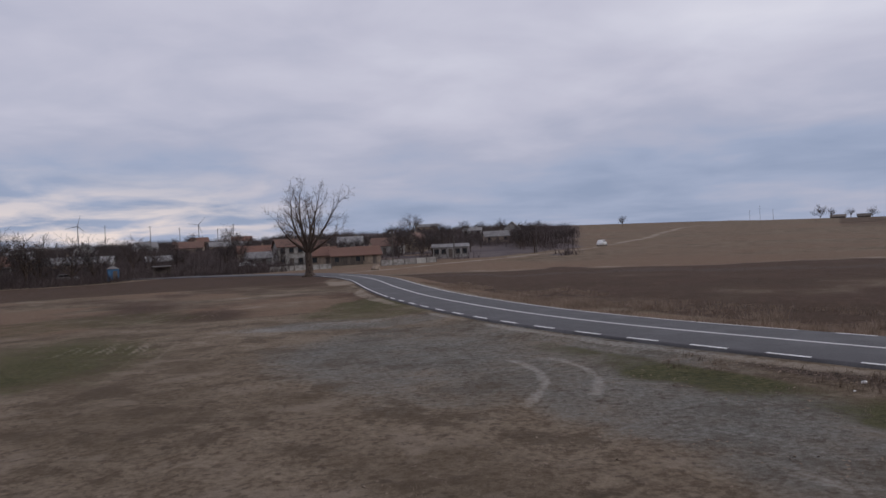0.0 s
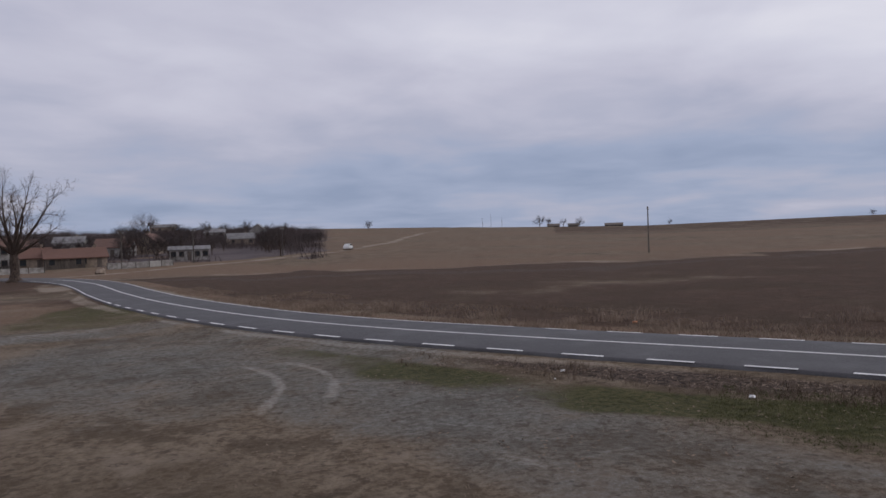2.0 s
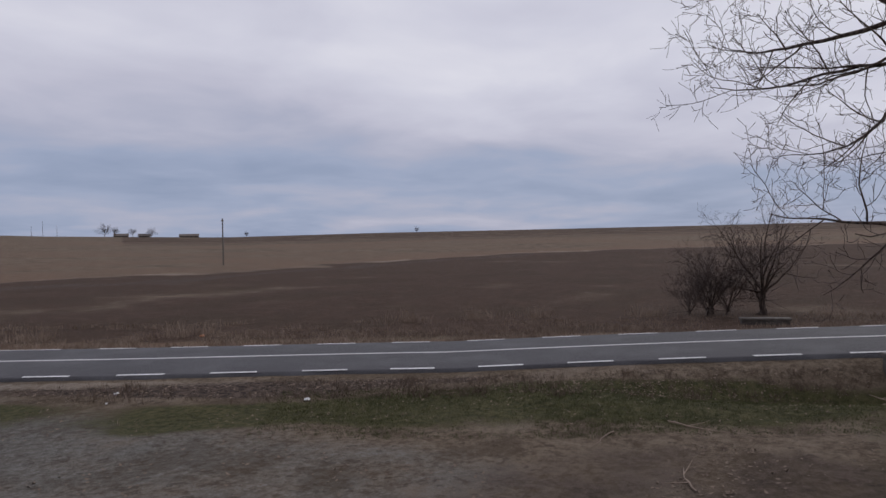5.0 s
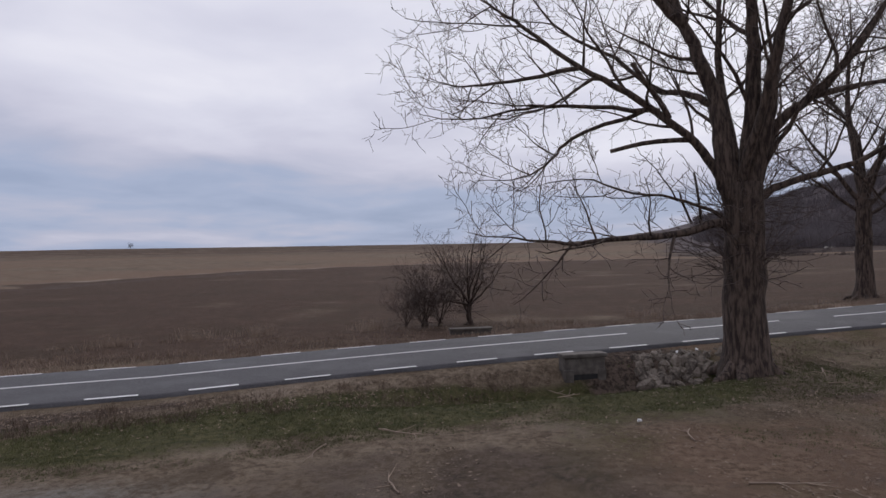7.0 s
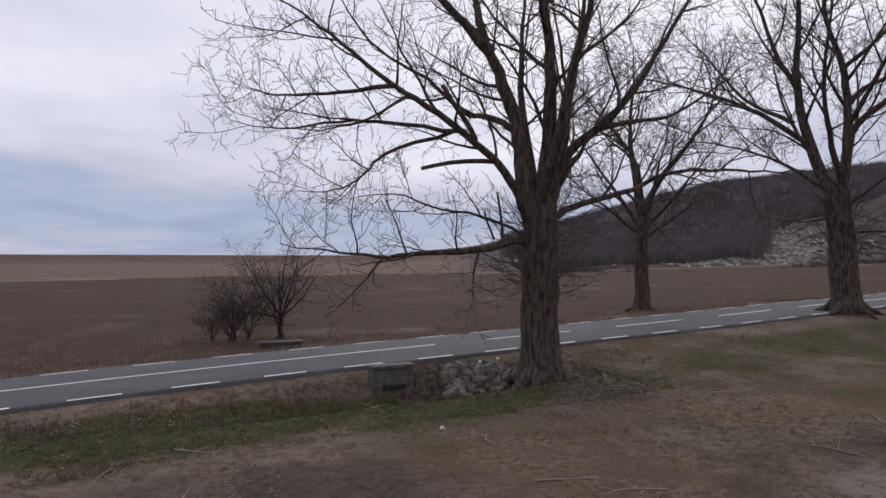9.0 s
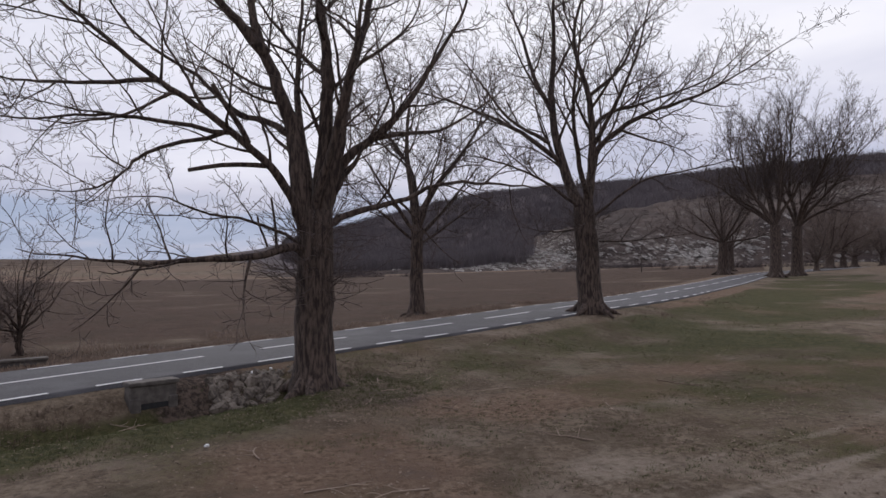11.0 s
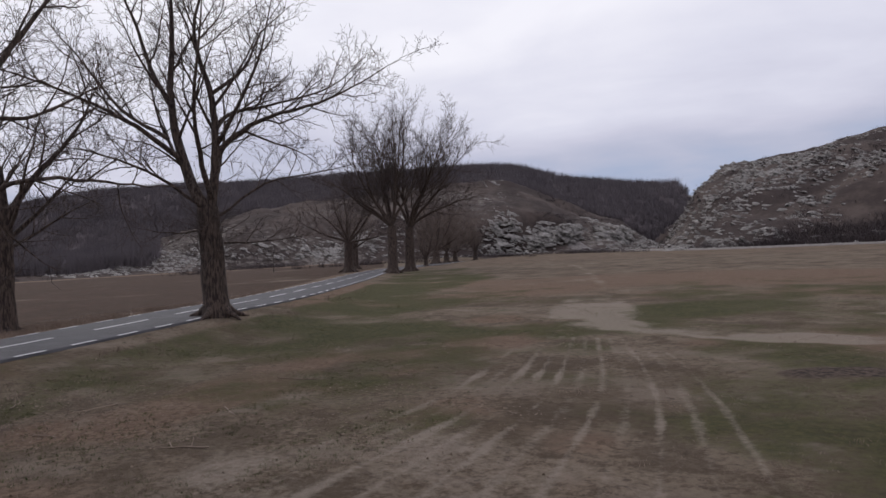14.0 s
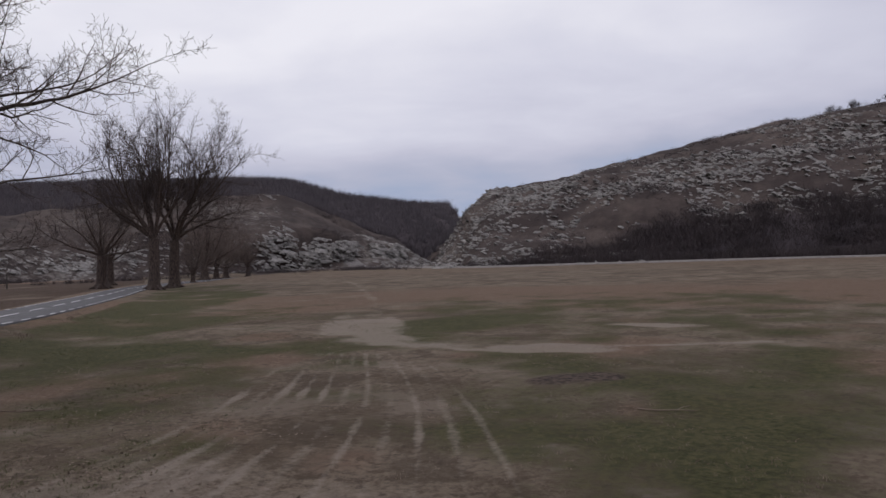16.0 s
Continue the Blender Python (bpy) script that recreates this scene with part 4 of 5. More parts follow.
third = tree("poplar_tree", 23, 0.80, 6.8, [], dict(POPLAR, many=(11, 7, 5, 4), shrink=(0.26, 0.46), twig=0.5, wander=0.12, bend=(28, 66), tip=0.0135, lift=0.05), "large leafless twin-stemmed poplar beside the road",
             flare=1.3, lean=(0.2, 0.35), suckers=110, courses=[(q, m, [(0.515 * l + 0.857 * w, 0.857 * l - 0.515 * w, z) for l, z, w in c]) for q, m, c in THIRD_LIMBS])
stand(third, 38.6, -24.8)
third["group"] = ROADSIDE

VASE = dict(POPLAR, levels=3, many=(14, 9, 7), tip=0.019, twig=0.8, lift=0.045, bend=(24, 56), shrink=(0.28, 0.48), wander=0.12, bare=(0.18, 0.1, 0.1))
fourth = tree("poplar_tree", 31, 0.98, 8.5, [(1.0, a, c, l, 0.34, 0.03) for a, c, l in ((-44, 48, 17.7), (-30, 64, 18.6), (60, 66, 16.1), (136, 82, 19.4), (140, 62, 16.1), (-130, 68, 16.9), (-80, 80, 18.6), (-48, 30, 13.7), (-60, 55, 16.1))],
              VASE, "tall leafless poplar with a fan-shaped crown beside the road", suckers=14)
stand(fourth, 88.0, -90.2)
fifth = tree("poplar_tree", 37, 1.0, 8.5, [(1.0, a, c, l, 0.34, 0.03) for a, c, l in ((-40, 72, 21.5), (-10, 80, 23.5), (70, 66, 19.6), (134, 66, 23.5), (137, 50, 21.5), (-120, 72, 21.5), (140, 36, 17.7), (100, 60, 19.6))],
             VASE, "tall leafless poplar leaning away from the road", suckers=14)
stand(fifth, 91.5, -98.5)
sixth = tree("willow_tree", 41, 1.05, 6.2, [(1.0, a, c, l, 0.28) for a, c, l in ((-44, 46, 13), (-34, 22, 13), (40, 60, 11), (136, 40, 13), (146, 22, 11), (150, 62, 13), (-130, 58, 11), (-80, 74, 13))],
             dict(VASE, tip=0.014, many=(9, 9, 8)), "leafless pollarded willow on the field side of the road", suckers=8)
stand(sixth, 108, -97.5)
BRUSH = dict(POPLAR, levels=3, many=(9, 7, 5), tip=0.018, twig=1.8, lift=0.05, bend=(22, 52), shrink=(0.34, 0.56), wander=0.09, bare=(0.05, 0.05, 0.1))
brush = tree("willow_tree", 43, 1.3, 4.5, [(1.0, a, c, l, 0.3) for a, c, l in ((-40, 56, 17), (0, 76, 19), (60, 66, 18), (120, 78, 19), (140, 52, 18), (146, 26, 16), (-130, 66, 18), (-80, 62, 18), (-46, 36, 15))],
             BRUSH, "leafless willow with dense upright brown shoots", suckers=30)
stand(brush, 128, -148, size=0.82)
for ob in (fourth, fifth, sixth, brush):
    ob["group"] = ROADSIDE
for kid in (*brush.children, *sixth.children):
    if kid.name.startswith("crown"):
        kid.data.materials[0] = MAT["shoot"]
for x, y, turn, size in ((131, -156, 70, 0.8), (136, -166, 160, 0.78), (114, -128, 200, 0.5), (139, -180, 250, 0.75)):
    copy_thing(brush, pose(x, y, height_at(x, y) - 0.1, 0, 0, turn) @ Matrix.Scale(size, 4))
copy_thing(sixth, pose(122, -112, height_at(122, -112) - 0.1, 0, 0, 120) @ Matrix.Scale(0.8, 4))

bend_tree = tree("elm_tree", 53, 0.75, 4.6, [(1.0, a, c, l, 0.34) for a, c, l in ((92, 58, 12.5), (80, 36, 9.5), (110, 72, 12.5), (-85, 58, 12.5), (-95, 34, 9.0), (-70, 74, 12.5), (0, 70, 12), (180, 68, 12), (40, 50, 10), (-140, 52, 10))],
                 dict(VASE, many=(9, 8, 7), tip=0.014, twig=0.8, lift=0.03), "leafless broad-crowned tree standing at the bend of the road", suckers=4)
stand(bend_tree, -21.7, 111.2, size=0.84)
thorn = tree("thorn_tree", 61, 0.17, 1.3, [(1.0, a, c, l, 0.075) for a, c, l in ((10, 66, 5.0), (-5, 46, 4.4), (20, 26, 3.6), (60, 70, 4.8), (160, 68, 4.8), (185, 46, 3.0), (-90, 80, 5.6), (-120, 56, 4.2), (100, 56, 4.2))] + [(0.5, 15, 50, 4.6, 0.06), (0.3, -20, 64, 4.4, 0.06)],
             dict(POPLAR, levels=3, many=(10, 7, 5), tip=0.0065, twig=0.4, lift=0.02, shrink=(0.32, 0.52), bend=(35, 75), wander=0.20), "small leafless thorn tree at the field edge", suckers=30)
stand(thorn, 41.2, 7.2)
shrub = tree("thorn_bush", 67, 0.035, 0.4, [(0.8, a, c, l, 0.022) for a, c, l in ((0, 60, 2.6), (40, 50, 2.2), (90, 70, 2.6), (140, 45, 2.1), (190, 60, 2.4), (240, 55, 2.3), (290, 75, 2.8), (330, 40, 2.0))],
             dict(POPLAR, levels=3, many=(8, 6, 4), tip=0.006, twig=0.3, unit=1.5, wander=0.18, bend=(30, 70)), "leafless thorn bush at the field edge", suckers=6)
stand(shrub, 39.3, 9.6)
tagged(shrub, category="bush")
for x, y, turn, size in ((40.2, 8.8, 60, 1.2), (38.8, 10.4, 150, 0.9), (40.3, 9.6, 220, 1.45)):
    copy_thing(shrub, pose(x, y, height_at(x, y) - 0.05, 0, 0, turn) @ Matrix.Scale(size, 4))

# ---------------------------------------------------------------- small builders
def part(name, bm, mat, parent, label=""):
    """A bmesh as one mesh object under a thing or a part."""
    me = bpy.data.meshes.new(name)
    bm.to_mesh(me)
    bm.free()
    me.materials.append(mat)
    ob = new(name, me)
    ob.parent = parent
    if label:
        ob["label"] = label
    return ob


def box(bm, cx, cy, cz, sx, sy, sz, bevel=0.0, turn=0.0, taper=1.0):
    """A box about its middle, in bm."""
    made = bmesh.ops.create_cube(bm, size=1.0)["verts"]
    for v in made:
        if v.co.z > 0:
            v.co.x *= taper
            v.co.y *= taper
    bmesh.ops.scale(bm, vec=(sx, sy, sz), verts=made)
    if bevel:
        edges = list({e for v in made for e in v.link_edges})
        made = [v for v in bmesh.ops.bevel(bm, geom=edges, offset=bevel, segments=2, affect="EDGES", profile=0.5)["verts"]]
    bmesh.ops.transform(bm, matrix=pose(cx, cy, cz, 0, 0, turn), verts=made)
    return made


def one_box(*a, **k):
    bm = bmesh.new()
    box(bm, *a, **k)
    return bm


def cylinder(bm, a, b, ra, rb, sides=12):
    a, b = Vector(a), Vector(b)
    made = bmesh.ops.create_cone(bm, cap_ends=True, segments=sides, radius1=ra, radius2=rb, depth=(b - a).length)["verts"]
    turn = (b - a).to_track_quat("Z", "Y").to_matrix().to_4x4()
    bmesh.ops.transform(bm, matrix=Matrix.Translation((a + b) / 2) @ turn, verts=made)
    return made


def rod(a, b, ra, rb=None, sides=12):
    bm = bmesh.new()
    cylinder(bm, a, b, ra, ra if rb is None else rb, sides)
    return bm


def polar(az, r):
    return -math.sin(radians(az)) * r, math.cos(radians(az)) * r


def gable_roof(w, d, h0, h1, eave, thick=0.16):
    """Two roof slabs with overhanging eaves, ridge along x."""
    bm = bmesh.new()
    hw, hd = w / 2 + eave, d / 2 + eave
    drop = (h1 - h0) * eave / (d / 2)
    rings = []
    for x in (-hw, hw):
        rings.append([bm.verts.new(c) for c in ((x, -hd, h0 - drop), (x, 0, h1), (x, hd, h0 - drop), (x, hd, h0 - drop - thick), (x, 0, h1 - thick * 1.2), (x, -hd, h0 - drop - thick))])
    n = 6
    for k in range(n):
        bm.faces.new((rings[0][k], rings[0][(k + 1) % n], rings[1][(k + 1) % n], rings[1][k]))
    for ring in rings:
        bm.faces.new((ring[0], ring[1], ring[4], ring[5]))
        bm.faces.new((ring[1], ring[2], ring[3], ring[4]))
    bmesh.ops.recalc_face_normals(bm, faces=bm.faces)
    return bm


def walls_with_gables(w, d, h0, h1):
    bm = bmesh.new()
    low = [bm.verts.new((x, y, -0.8)) for x, y in ((-w / 2, -d / 2), (w / 2, -d / 2), (w / 2, d / 2), (-w / 2, d / 2))]
    top = [bm.verts.new((v.co.x, v.co.y, h0)) for v in low]
    ridge = [bm.verts.new((-w / 2, 0, h1 - 0.05)), bm.verts.new((w / 2, 0, h1 - 0.05))]
    for a, b in ((0, 1), (1, 2), (2, 3), (3, 0)):
        bm.faces.new((low[a], low[b], top[b], top[a]))
    bm.faces.new((top[1], top[2], ridge[1]))
    bm.faces.new((top[3], top[0], ridge[0]))
    bm.faces.new((top[0], top[1], ridge[1], ridge[0]))
    bm.faces.new((top[2], top[3], ridge[0], ridge[1]))
    bm.faces.new(low[::-1])
    bmesh.ops.recalc_face_normals(bm, faces=bm.faces)
    return bm


def house(az, r, w, d, h, rise, wall, roof, label, turn=0.0, windows=3, storeys=1, door=True, chimney=True, name="house"):
    """A gabled house that faces the camera's parking place, turned by turn."""
    x, y = polar(az, r)
    ob = new(name)
    ob.matrix_basis = pose(x, y, height_at(x, y) - 0.05, 0, 0, az + turn)
    part("wall", walls_with_gables(w, d, h, h + rise), MAT[wall], ob)
    part("roof", gable_roof(w, d, h, h + rise, 0.4), MAT[roof], ob)
    if chimney:
        c = part("chimney", one_box(w * 0.22, d * 0.12, h + rise * 0.95, 0.5, 0.5, 1.3, 0.03), MAT["ochre"], ob)
        part("cap", one_box(w * 0.22, d * 0.12, h + rise * 0.95 + 0.69, 0.64, 0.64, 0.1, 0.02), MAT["concrete"], c)
    for s in range(storeys):
        z = (s + 0.55) * h / storeys
        for k in range(windows):
            if door and s == 0 and k == windows // 2:
                part("door", one_box((k + 0.5) * w / windows - w / 2, -d / 2 - 0.02, 1.0, 0.95, 0.1, 2.0, 0.02), MAT["timber"], ob)
                continue
            wx = (k + 0.5) * w / windows - w / 2
            win = part("window", one_box(wx, -d / 2 - 0.03, z, 1.2, 0.1, 1.25, 0.02), MAT["timber"], ob)
            part("pane", one_box(wx, -d / 2 - 0.07, z, 0.98, 0.06, 1.03), MAT["glass"], win)
            part("sill", one_box(wx, -d / 2 - 0.1, z - 0.68, 1.35, 0.2, 0.07, 0.01), MAT["concrete"], win)
    tagged(ob, label, "house", "village houses")
    return ob


# ---------------------------------------------------------------- the village
house(12.6, 172, 6.4, 6, 5.0, 1.7, "plaster", "tiles", "two-storey white plastered house with a red tiled roof", 12, 3, 2)
house(9.9, 166, 6.0, 6, 2.6, 1.9, "ochre", "tiles", "low house with a bright orange tiled roof beside sheds", -8, 2)
house(8.0, 163, 7.2, 6, 2.4, 1.7, "timber", "tiles", "long outbuilding with an orange tiled roof and dark open front", 4, 3, chimney=False)
house(6.4, 165, 6.0, 6, 2.3, 1.8, "ochre", "tiles", "low house with a weathered orange tiled roof", 10, 2)
house(4.6, 205, 9, 7, 2.8, 2.2, "plaster", "tiles", "white house with a faded tiled roof among trees", -14)
house(2.2, 215, 8, 7, 3.2, 2.6, "ochre", "tiles", "brown gabled house among bare trees", 70, 2)
house(-0.6, 172, 8.6, 5, 2.6, 0.7, "plaster", "sheet", "long low white building with a flat grey roof", 0, 5, chimney=False)
house(-5.8, 330, 6, 7, 3.4, 3.0, "plaster", "sheet", "small white gabled house on the slope", 82, 1, chimney=False)
house(-4.4, 255, 9, 6, 2.6, 1.8, "ochre", "sheet", "low brown farmhouse on the slope", 10)
house(-2.5, 345, 9, 6, 2.4, 1.4, "plaster", "sheet", "pale low house on the slope", -6)
house(23.3, 330, 9, 7, 3.0, 2.2, "plaster", "sheet", "white house with a grey roof among trees", 14)
house(20.2, 285, 11, 8, 3.0, 2.4, "ochre", "tiles", "house with a dull red tiled roof", -6)
house(17.4, 300, 13, 7, 2.8, 1.7, "ochre", "sheet", "long barn with a grey sheet roof", 4, 4, name="barn")
house(27.4, 300, 7, 8, 3.0, 3.0, "plaster", "sheet", "small gabled house with a pale end wall", 80, 1)
house(29.0, 196, 8, 6, 2.6, 1.6, "ochre", "sheet", "low farmhouse with a grey roof behind trees", 5)
house(26.8, 205, 9, 6, 2.4, 1.5, "plaster", "sheet", "low shed with a pale roof behind trees", -10, 3, chimney=False)
house(22.4, 195, 6, 5, 2.4, 1.2, "timber", "sheet", "dark timber shed beside the village road", 8, 2, chimney=False)
house(15.2, 215, 10, 7, 2.8, 2.0, "ochre", "tiles", "house with a brown tiled roof behind a fence", 6)
house(14.8, 180, 7, 5, 2.4, 1.4, "plaster", "sheet", "low white shed with a grey roof", -20, 2, chimney=False)
house(10.8, 240, 9, 7, 3.0, 2.0, "plaster", "tiles", "white house with a red roof further up the village", 20)
house(7.6, 260, 9, 7, 3.0, 2.0, "plaster", "sheet", "pale house with a grey roof further up the village", -12)
house(16.2, 380, 10, 7, 3.0, 2.2, "plaster", "tiles", "distant white house with a red roof", 0)
house(19.4, 400, 9, 7, 3.0, 2.2, "ochre", "tiles", "distant brown house on the skyline", 10)
house(1.3, 430, 14, 9, 3.4, 1.6, "ochre", "sheet", "long distant hall on the skyline", 0, 4, chimney=False, name="hall")
house(31.6, 250, 8, 7, 3.0, 2.0, "ochre", "sheet", "dark house behind trees", 20)
house(33.5, 190, 8, 7, 3.0, 2.0, "plaster", "tiles", "house behind trees at the village edge", 20)


def kiosk():
    x, y = polar(25.6, 150)
    ob = new("kiosk")
    ob.matrix_basis = pose(x, y, height_at(x, y) - 0.03, 0, 0, 30)
    part("body", one_box(0, 0, 1.2, 2.0, 1.8, 2.5, 0.04), MAT["blue"], ob)
    part("roof", one_box(0, 0, 2.6, 2.3, 2.1, 0.5, 0.04, taper=0.3), MAT["sheet"], ob)
    part("door", one_box(0.3, -0.93, 1.0, 0.8, 0.06, 1.9, 0.01), MAT["timber"], ob)
    tagged(ob, "small blue painted kiosk with a pointed roof", "kiosk")


kiosk()


def carport():
    x, y = polar(22.2, 150)
    ob = new("carport")
    ob.matrix_basis = pose(x, y, height_at(x, y), 0, 0, 22)
    part("roof", one_box(0, 0, 2.35, 3.6, 2.6, 0.14, 0.03), MAT["sheet"], ob)
    for px in (-1.6, 1.6):
        for py in (-1.1, 1.1):
            part("post", one_box(px, py, 1.12, 0.14, 0.14, 2.4), MAT["timber"], ob)
    part("back_panel", one_box(0, 1.18, 1.1, 3.3, 0.06, 2.1), MAT["timber"], ob)
    tagged(ob, "dark open carport with a pale roof", "carport")


carport()


def fence(points, height, mat, label, name="fence", post_gap=2.6):
    """A wall or board fence that follows the ground, with posts."""
    ob = new(name)
    x0, y0 = points[0]
    ob.location = (x0, y0, height_at(x0, y0))
    z0 = ob.location.z
    line = spline(points, 6)
    seg = np.linalg.norm(np.diff(line, axis=0), axis=1)
    s = np.concatenate([[0], np.cumsum(seg)])
    n = int(s[-1] / post_gap)
    spots = [np.array([np.interp(k * post_gap, s, line[:, 0]), np.interp(k * post_gap, s, line[:, 1])]) for k in range(n + 1)]
    for a, b in zip(spots, spots[1:]):
        m = (a + b) / 2
        z = height_at(*m) - z0
        turn = math.degrees(math.atan2(b[1] - a[1], b[0] - a[0]))
        part("panel", one_box(m[0] - x0, m[1] - y0, z + height / 2 - 0.08, post_gap - 0.12, 0.08, height, 0.01, turn), MAT[mat], ob)
    for a in spots:
        part("post", one_box(a[0] - x0, a[1] - y0, height_at(*a) - z0 + height / 2 - 0.05, 0.16, 0.16, height + 0.15, 0.02), MAT["concrete"], ob)
    tagged(ob, label, name)


fence([polar(a, r) for a, r in ((14.2, 148), (11.8, 149), (9.0, 150))], 1.1, "plaster", "low pale boundary fence beside the village road")
fence([polar(a, r) for a, r in ((5.2, 150), (2.6, 151), (0.6, 154))], 1.3, "plaster", "pale concrete panel fence with posts")
fence([polar(a, r) for a, r in ((21.4, 158), (18.6, 157), (16.0, 158))], 1.2, "timber", "dark board fence beside the village road")


def pole(x, y, height, label, arms=1, name="utility_pole", lamp=False):
    ob = new(name)
    ob.location = (x, y, height_at(x, y) - 0.1)
    part("pole", rod((0, 0, 0), (0, 0, height), 0.15, 0.10), MAT["concrete"], ob)
    for k in range(arms):
        part("crossarm", one_box(0, 0, height - 0.5 - 0.7 * k, 1.3, 0.1, 0.1, 0.01, turn=35), MAT["timber"], ob)
        for e in (-0.5, 0.5):
            part("insulator", rod((e * 0.82, e * 0.57, height - 0.45 - 0.7 * k), (e * 0.82, e * 0.57, height - 0.22 - 0.7 * k), 0.05, 0.04, 8), MAT["white"], ob)
    if lamp:
        part("lamp_arm", rod((0, 0, height - 0.2), (1.2, -0.5, height + 0.2), 0.04, 0.04, 8), MAT["concrete"], ob)
        part("lamp_head", one_box(1.35, -0.55, height + 0.2, 0.6, 0.25, 0.14, 0.04, turn=-22), MAT["sheet"], ob)
    tagged(ob, label, "pole", "utility poles")


pole(82.4, 108, 8.8, "concrete utility pole standing in the fields")
for az, r, h in ((-7.7, 174, 7.2), (-0.9, 160, 7.5), (4.2, 152, 7.5)):
    pole(*polar(az, r), h, "concrete street pole with a lamp in the village", 1, lamp=True)
for az, r, h in ((30.0, 330, 10), (26.0, 330, 13), (22.9, 300, 12), (20.8, 340, 11), (18.0, 330, 10), (16.8, 350, 12), (29.2, 200, 8)):
    pole(*polar(az, r), h, "utility pole among the village roofs", 1)
for az, r, h in ((-25.6, 690, 10), (-24.7, 690, 13), (-24.0, 690, 9)):
    pole(*polar(az, r), h, "mast on the distant skyline", 1, name="mast")


def turbine(az, r, hub, blade, spin):
    x, y = polar(az, r)
    ob = new("wind_turbine")
    ob.matrix_basis = pose(x, y, height_at(x, y) - 1, 0, 0, az)
    part("tower", rod((0, 0, 0), (0, 0, hub), 2.0, 1.1, 16), MAT["sheet"], ob)
    part("nacelle", one_box(0, 1.2, hub + 0.9, 2.6, 6.5, 2.8, 0.5), MAT["sheet"], ob)
    rotor = part("hub", rod((0, -2.1, hub + 0.9), (0, -3.8, hub + 0.9), 1.3, 0.5), MAT["sheet"], ob)
    for k in range(3):
        a = radians(spin + 120 * k)
        bm = bmesh.new()
        u, w = math.sin(a), math.cos(a)
        cylinder(bm, (u * 1, -3, hub + 0.9 + w * 1), (u * blade, -3, hub + 0.9 + w * blade), 1.0, 0.25, 6)
        part("blade", bm, MAT["sheet"], rotor)
    tagged(ob, "distant grey three-bladed wind turbine on the skyline", "wind turbine", "wind turbines")


turbine(27.8, 2400, 98, 34, 15)
turbine(19.4, 2600, 98, 34, 40)
turbine(-4.2, 3300, 48, 30, 70)
turbine(-1.6, 3600, 40, 30, 20)


def car(x, y, turn, paint, label):
    """A small van seen far off: body, cabin glass, wheels with rims, lamps."""
    ob = new("car")
    ob.matrix_basis = pose(x, y, height_at(x, y) + 0.02, 0, 0, turn)
    bm = bmesh.new()
    box(bm, 0, 0, 0.72, 4.3, 1.75, 0.75, 0.14)
    box(bm, -0.35, 0, 1.35, 2.9, 1.6, 0.62, 0.12, taper=0.84)
    part("body", bm, MAT[paint], ob)
    part("windscreen", one_box(1.0, 0, 1.33, 0.35, 1.42, 0.42, 0.03), MAT["glass"], ob)
    for e in (-1, 1):
        part("side_window", one_box(-0.35, e * 0.74, 1.36, 2.2, 0.06, 0.36, 0.02), MAT["glass"], ob)
        part("headlight", one_box(2.13, e * 0.62, 0.82, 0.08, 0.34, 0.18, 0.02), MAT["white"], ob)
        for wx in (-1.35, 1.35):
            tyre = part("wheel", rod((wx, e * 0.72, 0.32), (wx, e * 0.9, 0.32), 0.32, 0.32, 18), MAT["rubber"], ob)
            part("rim", rod((wx, e * 0.9, 0.32), (wx, e * 0.92, 0.32), 0.19, 0.17, 12), MAT["sheet"], tyre)
    tagged(ob, label, "car", "cars")
    return ob


car(43.5, 189.5, 62, "white", "small white van parked on the dirt track")
car(*polar(15.9, 168), 20, "white", "white car parked beside a fence")
car(*polar(28.6, 156), 10, "sheet", "grey car parked on the village road")


def farm(az, r, w, h, label):
    x, y = polar(az, r)
    ob = new("farm_building")
    ob.matrix_basis = pose(x, y, height_at(x, y) - 0.3, 0, 0, az)
    part("wall", walls_with_gables(w, 12, h, h + 2), MAT["timber"], ob)
    part("roof", gable_roof(w, 12, h, h + 2, 0.5), MAT["timber"], ob)
    for k in range(4):
        win = part("window", one_box((k - 1.5) * w / 4.5, -6.04, h * 0.55, 1.4, 0.1, 0.8), MAT["timber"], ob)
        part("pane", one_box((k - 1.5) * w / 4.5, -6.1, h * 0.55, 1.1, 0.06, 0.6), MAT["glass"], win)
    tagged(ob, label, "farm building")


farm(-29.8, 705, 12, 1.2, "low dark farm building on the skyline")
farm(-31.4, 700, 10, 1.4, "small farm building on the skyline")
farm(-34.6, 700, 17, 1.5, "long dark barn on the skyline")

# bare trees of the village and the farm, copies of two small ones
YARD = dict(POPLAR, levels=3, many=(7, 7, 5), tip=0.02, twig=0.9, lift=0.03, bend=(22, 55), shrink=(0.4, 0.62))
yard_a = tree("bare_tree", 71, 0.22, 1.8, [(1.0, a, c, l, 0.13) for a, c, l in ((0, 60, 5), (70, 50, 4.6), (140, 62, 5), (210, 48, 4.4), (280, 64, 5), (30, 80, 5.4))], YARD, "leafless garden tree in the village", suckers=0)
yard_b = tree("bare_tree", 73, 0.16, 0.9, [(1.0, a, c, l, 0.11) for a, c, l in ((0, 50, 4), (60, 66, 4.6), (120, 46, 4), (190, 70, 4.8), (250, 48, 4), (310, 60, 4.4))], YARD, "low leafless garden tree in the village", suckers=0)
for ob in (yard_a, yard_b):
    ob["group"] = "village trees"
    for kid in ob.children:
        if kid.name.startswith("crown"):
            kid.data.materials[0] = MAT["garden"]
stand(yard_a, *polar(16.6, 260))
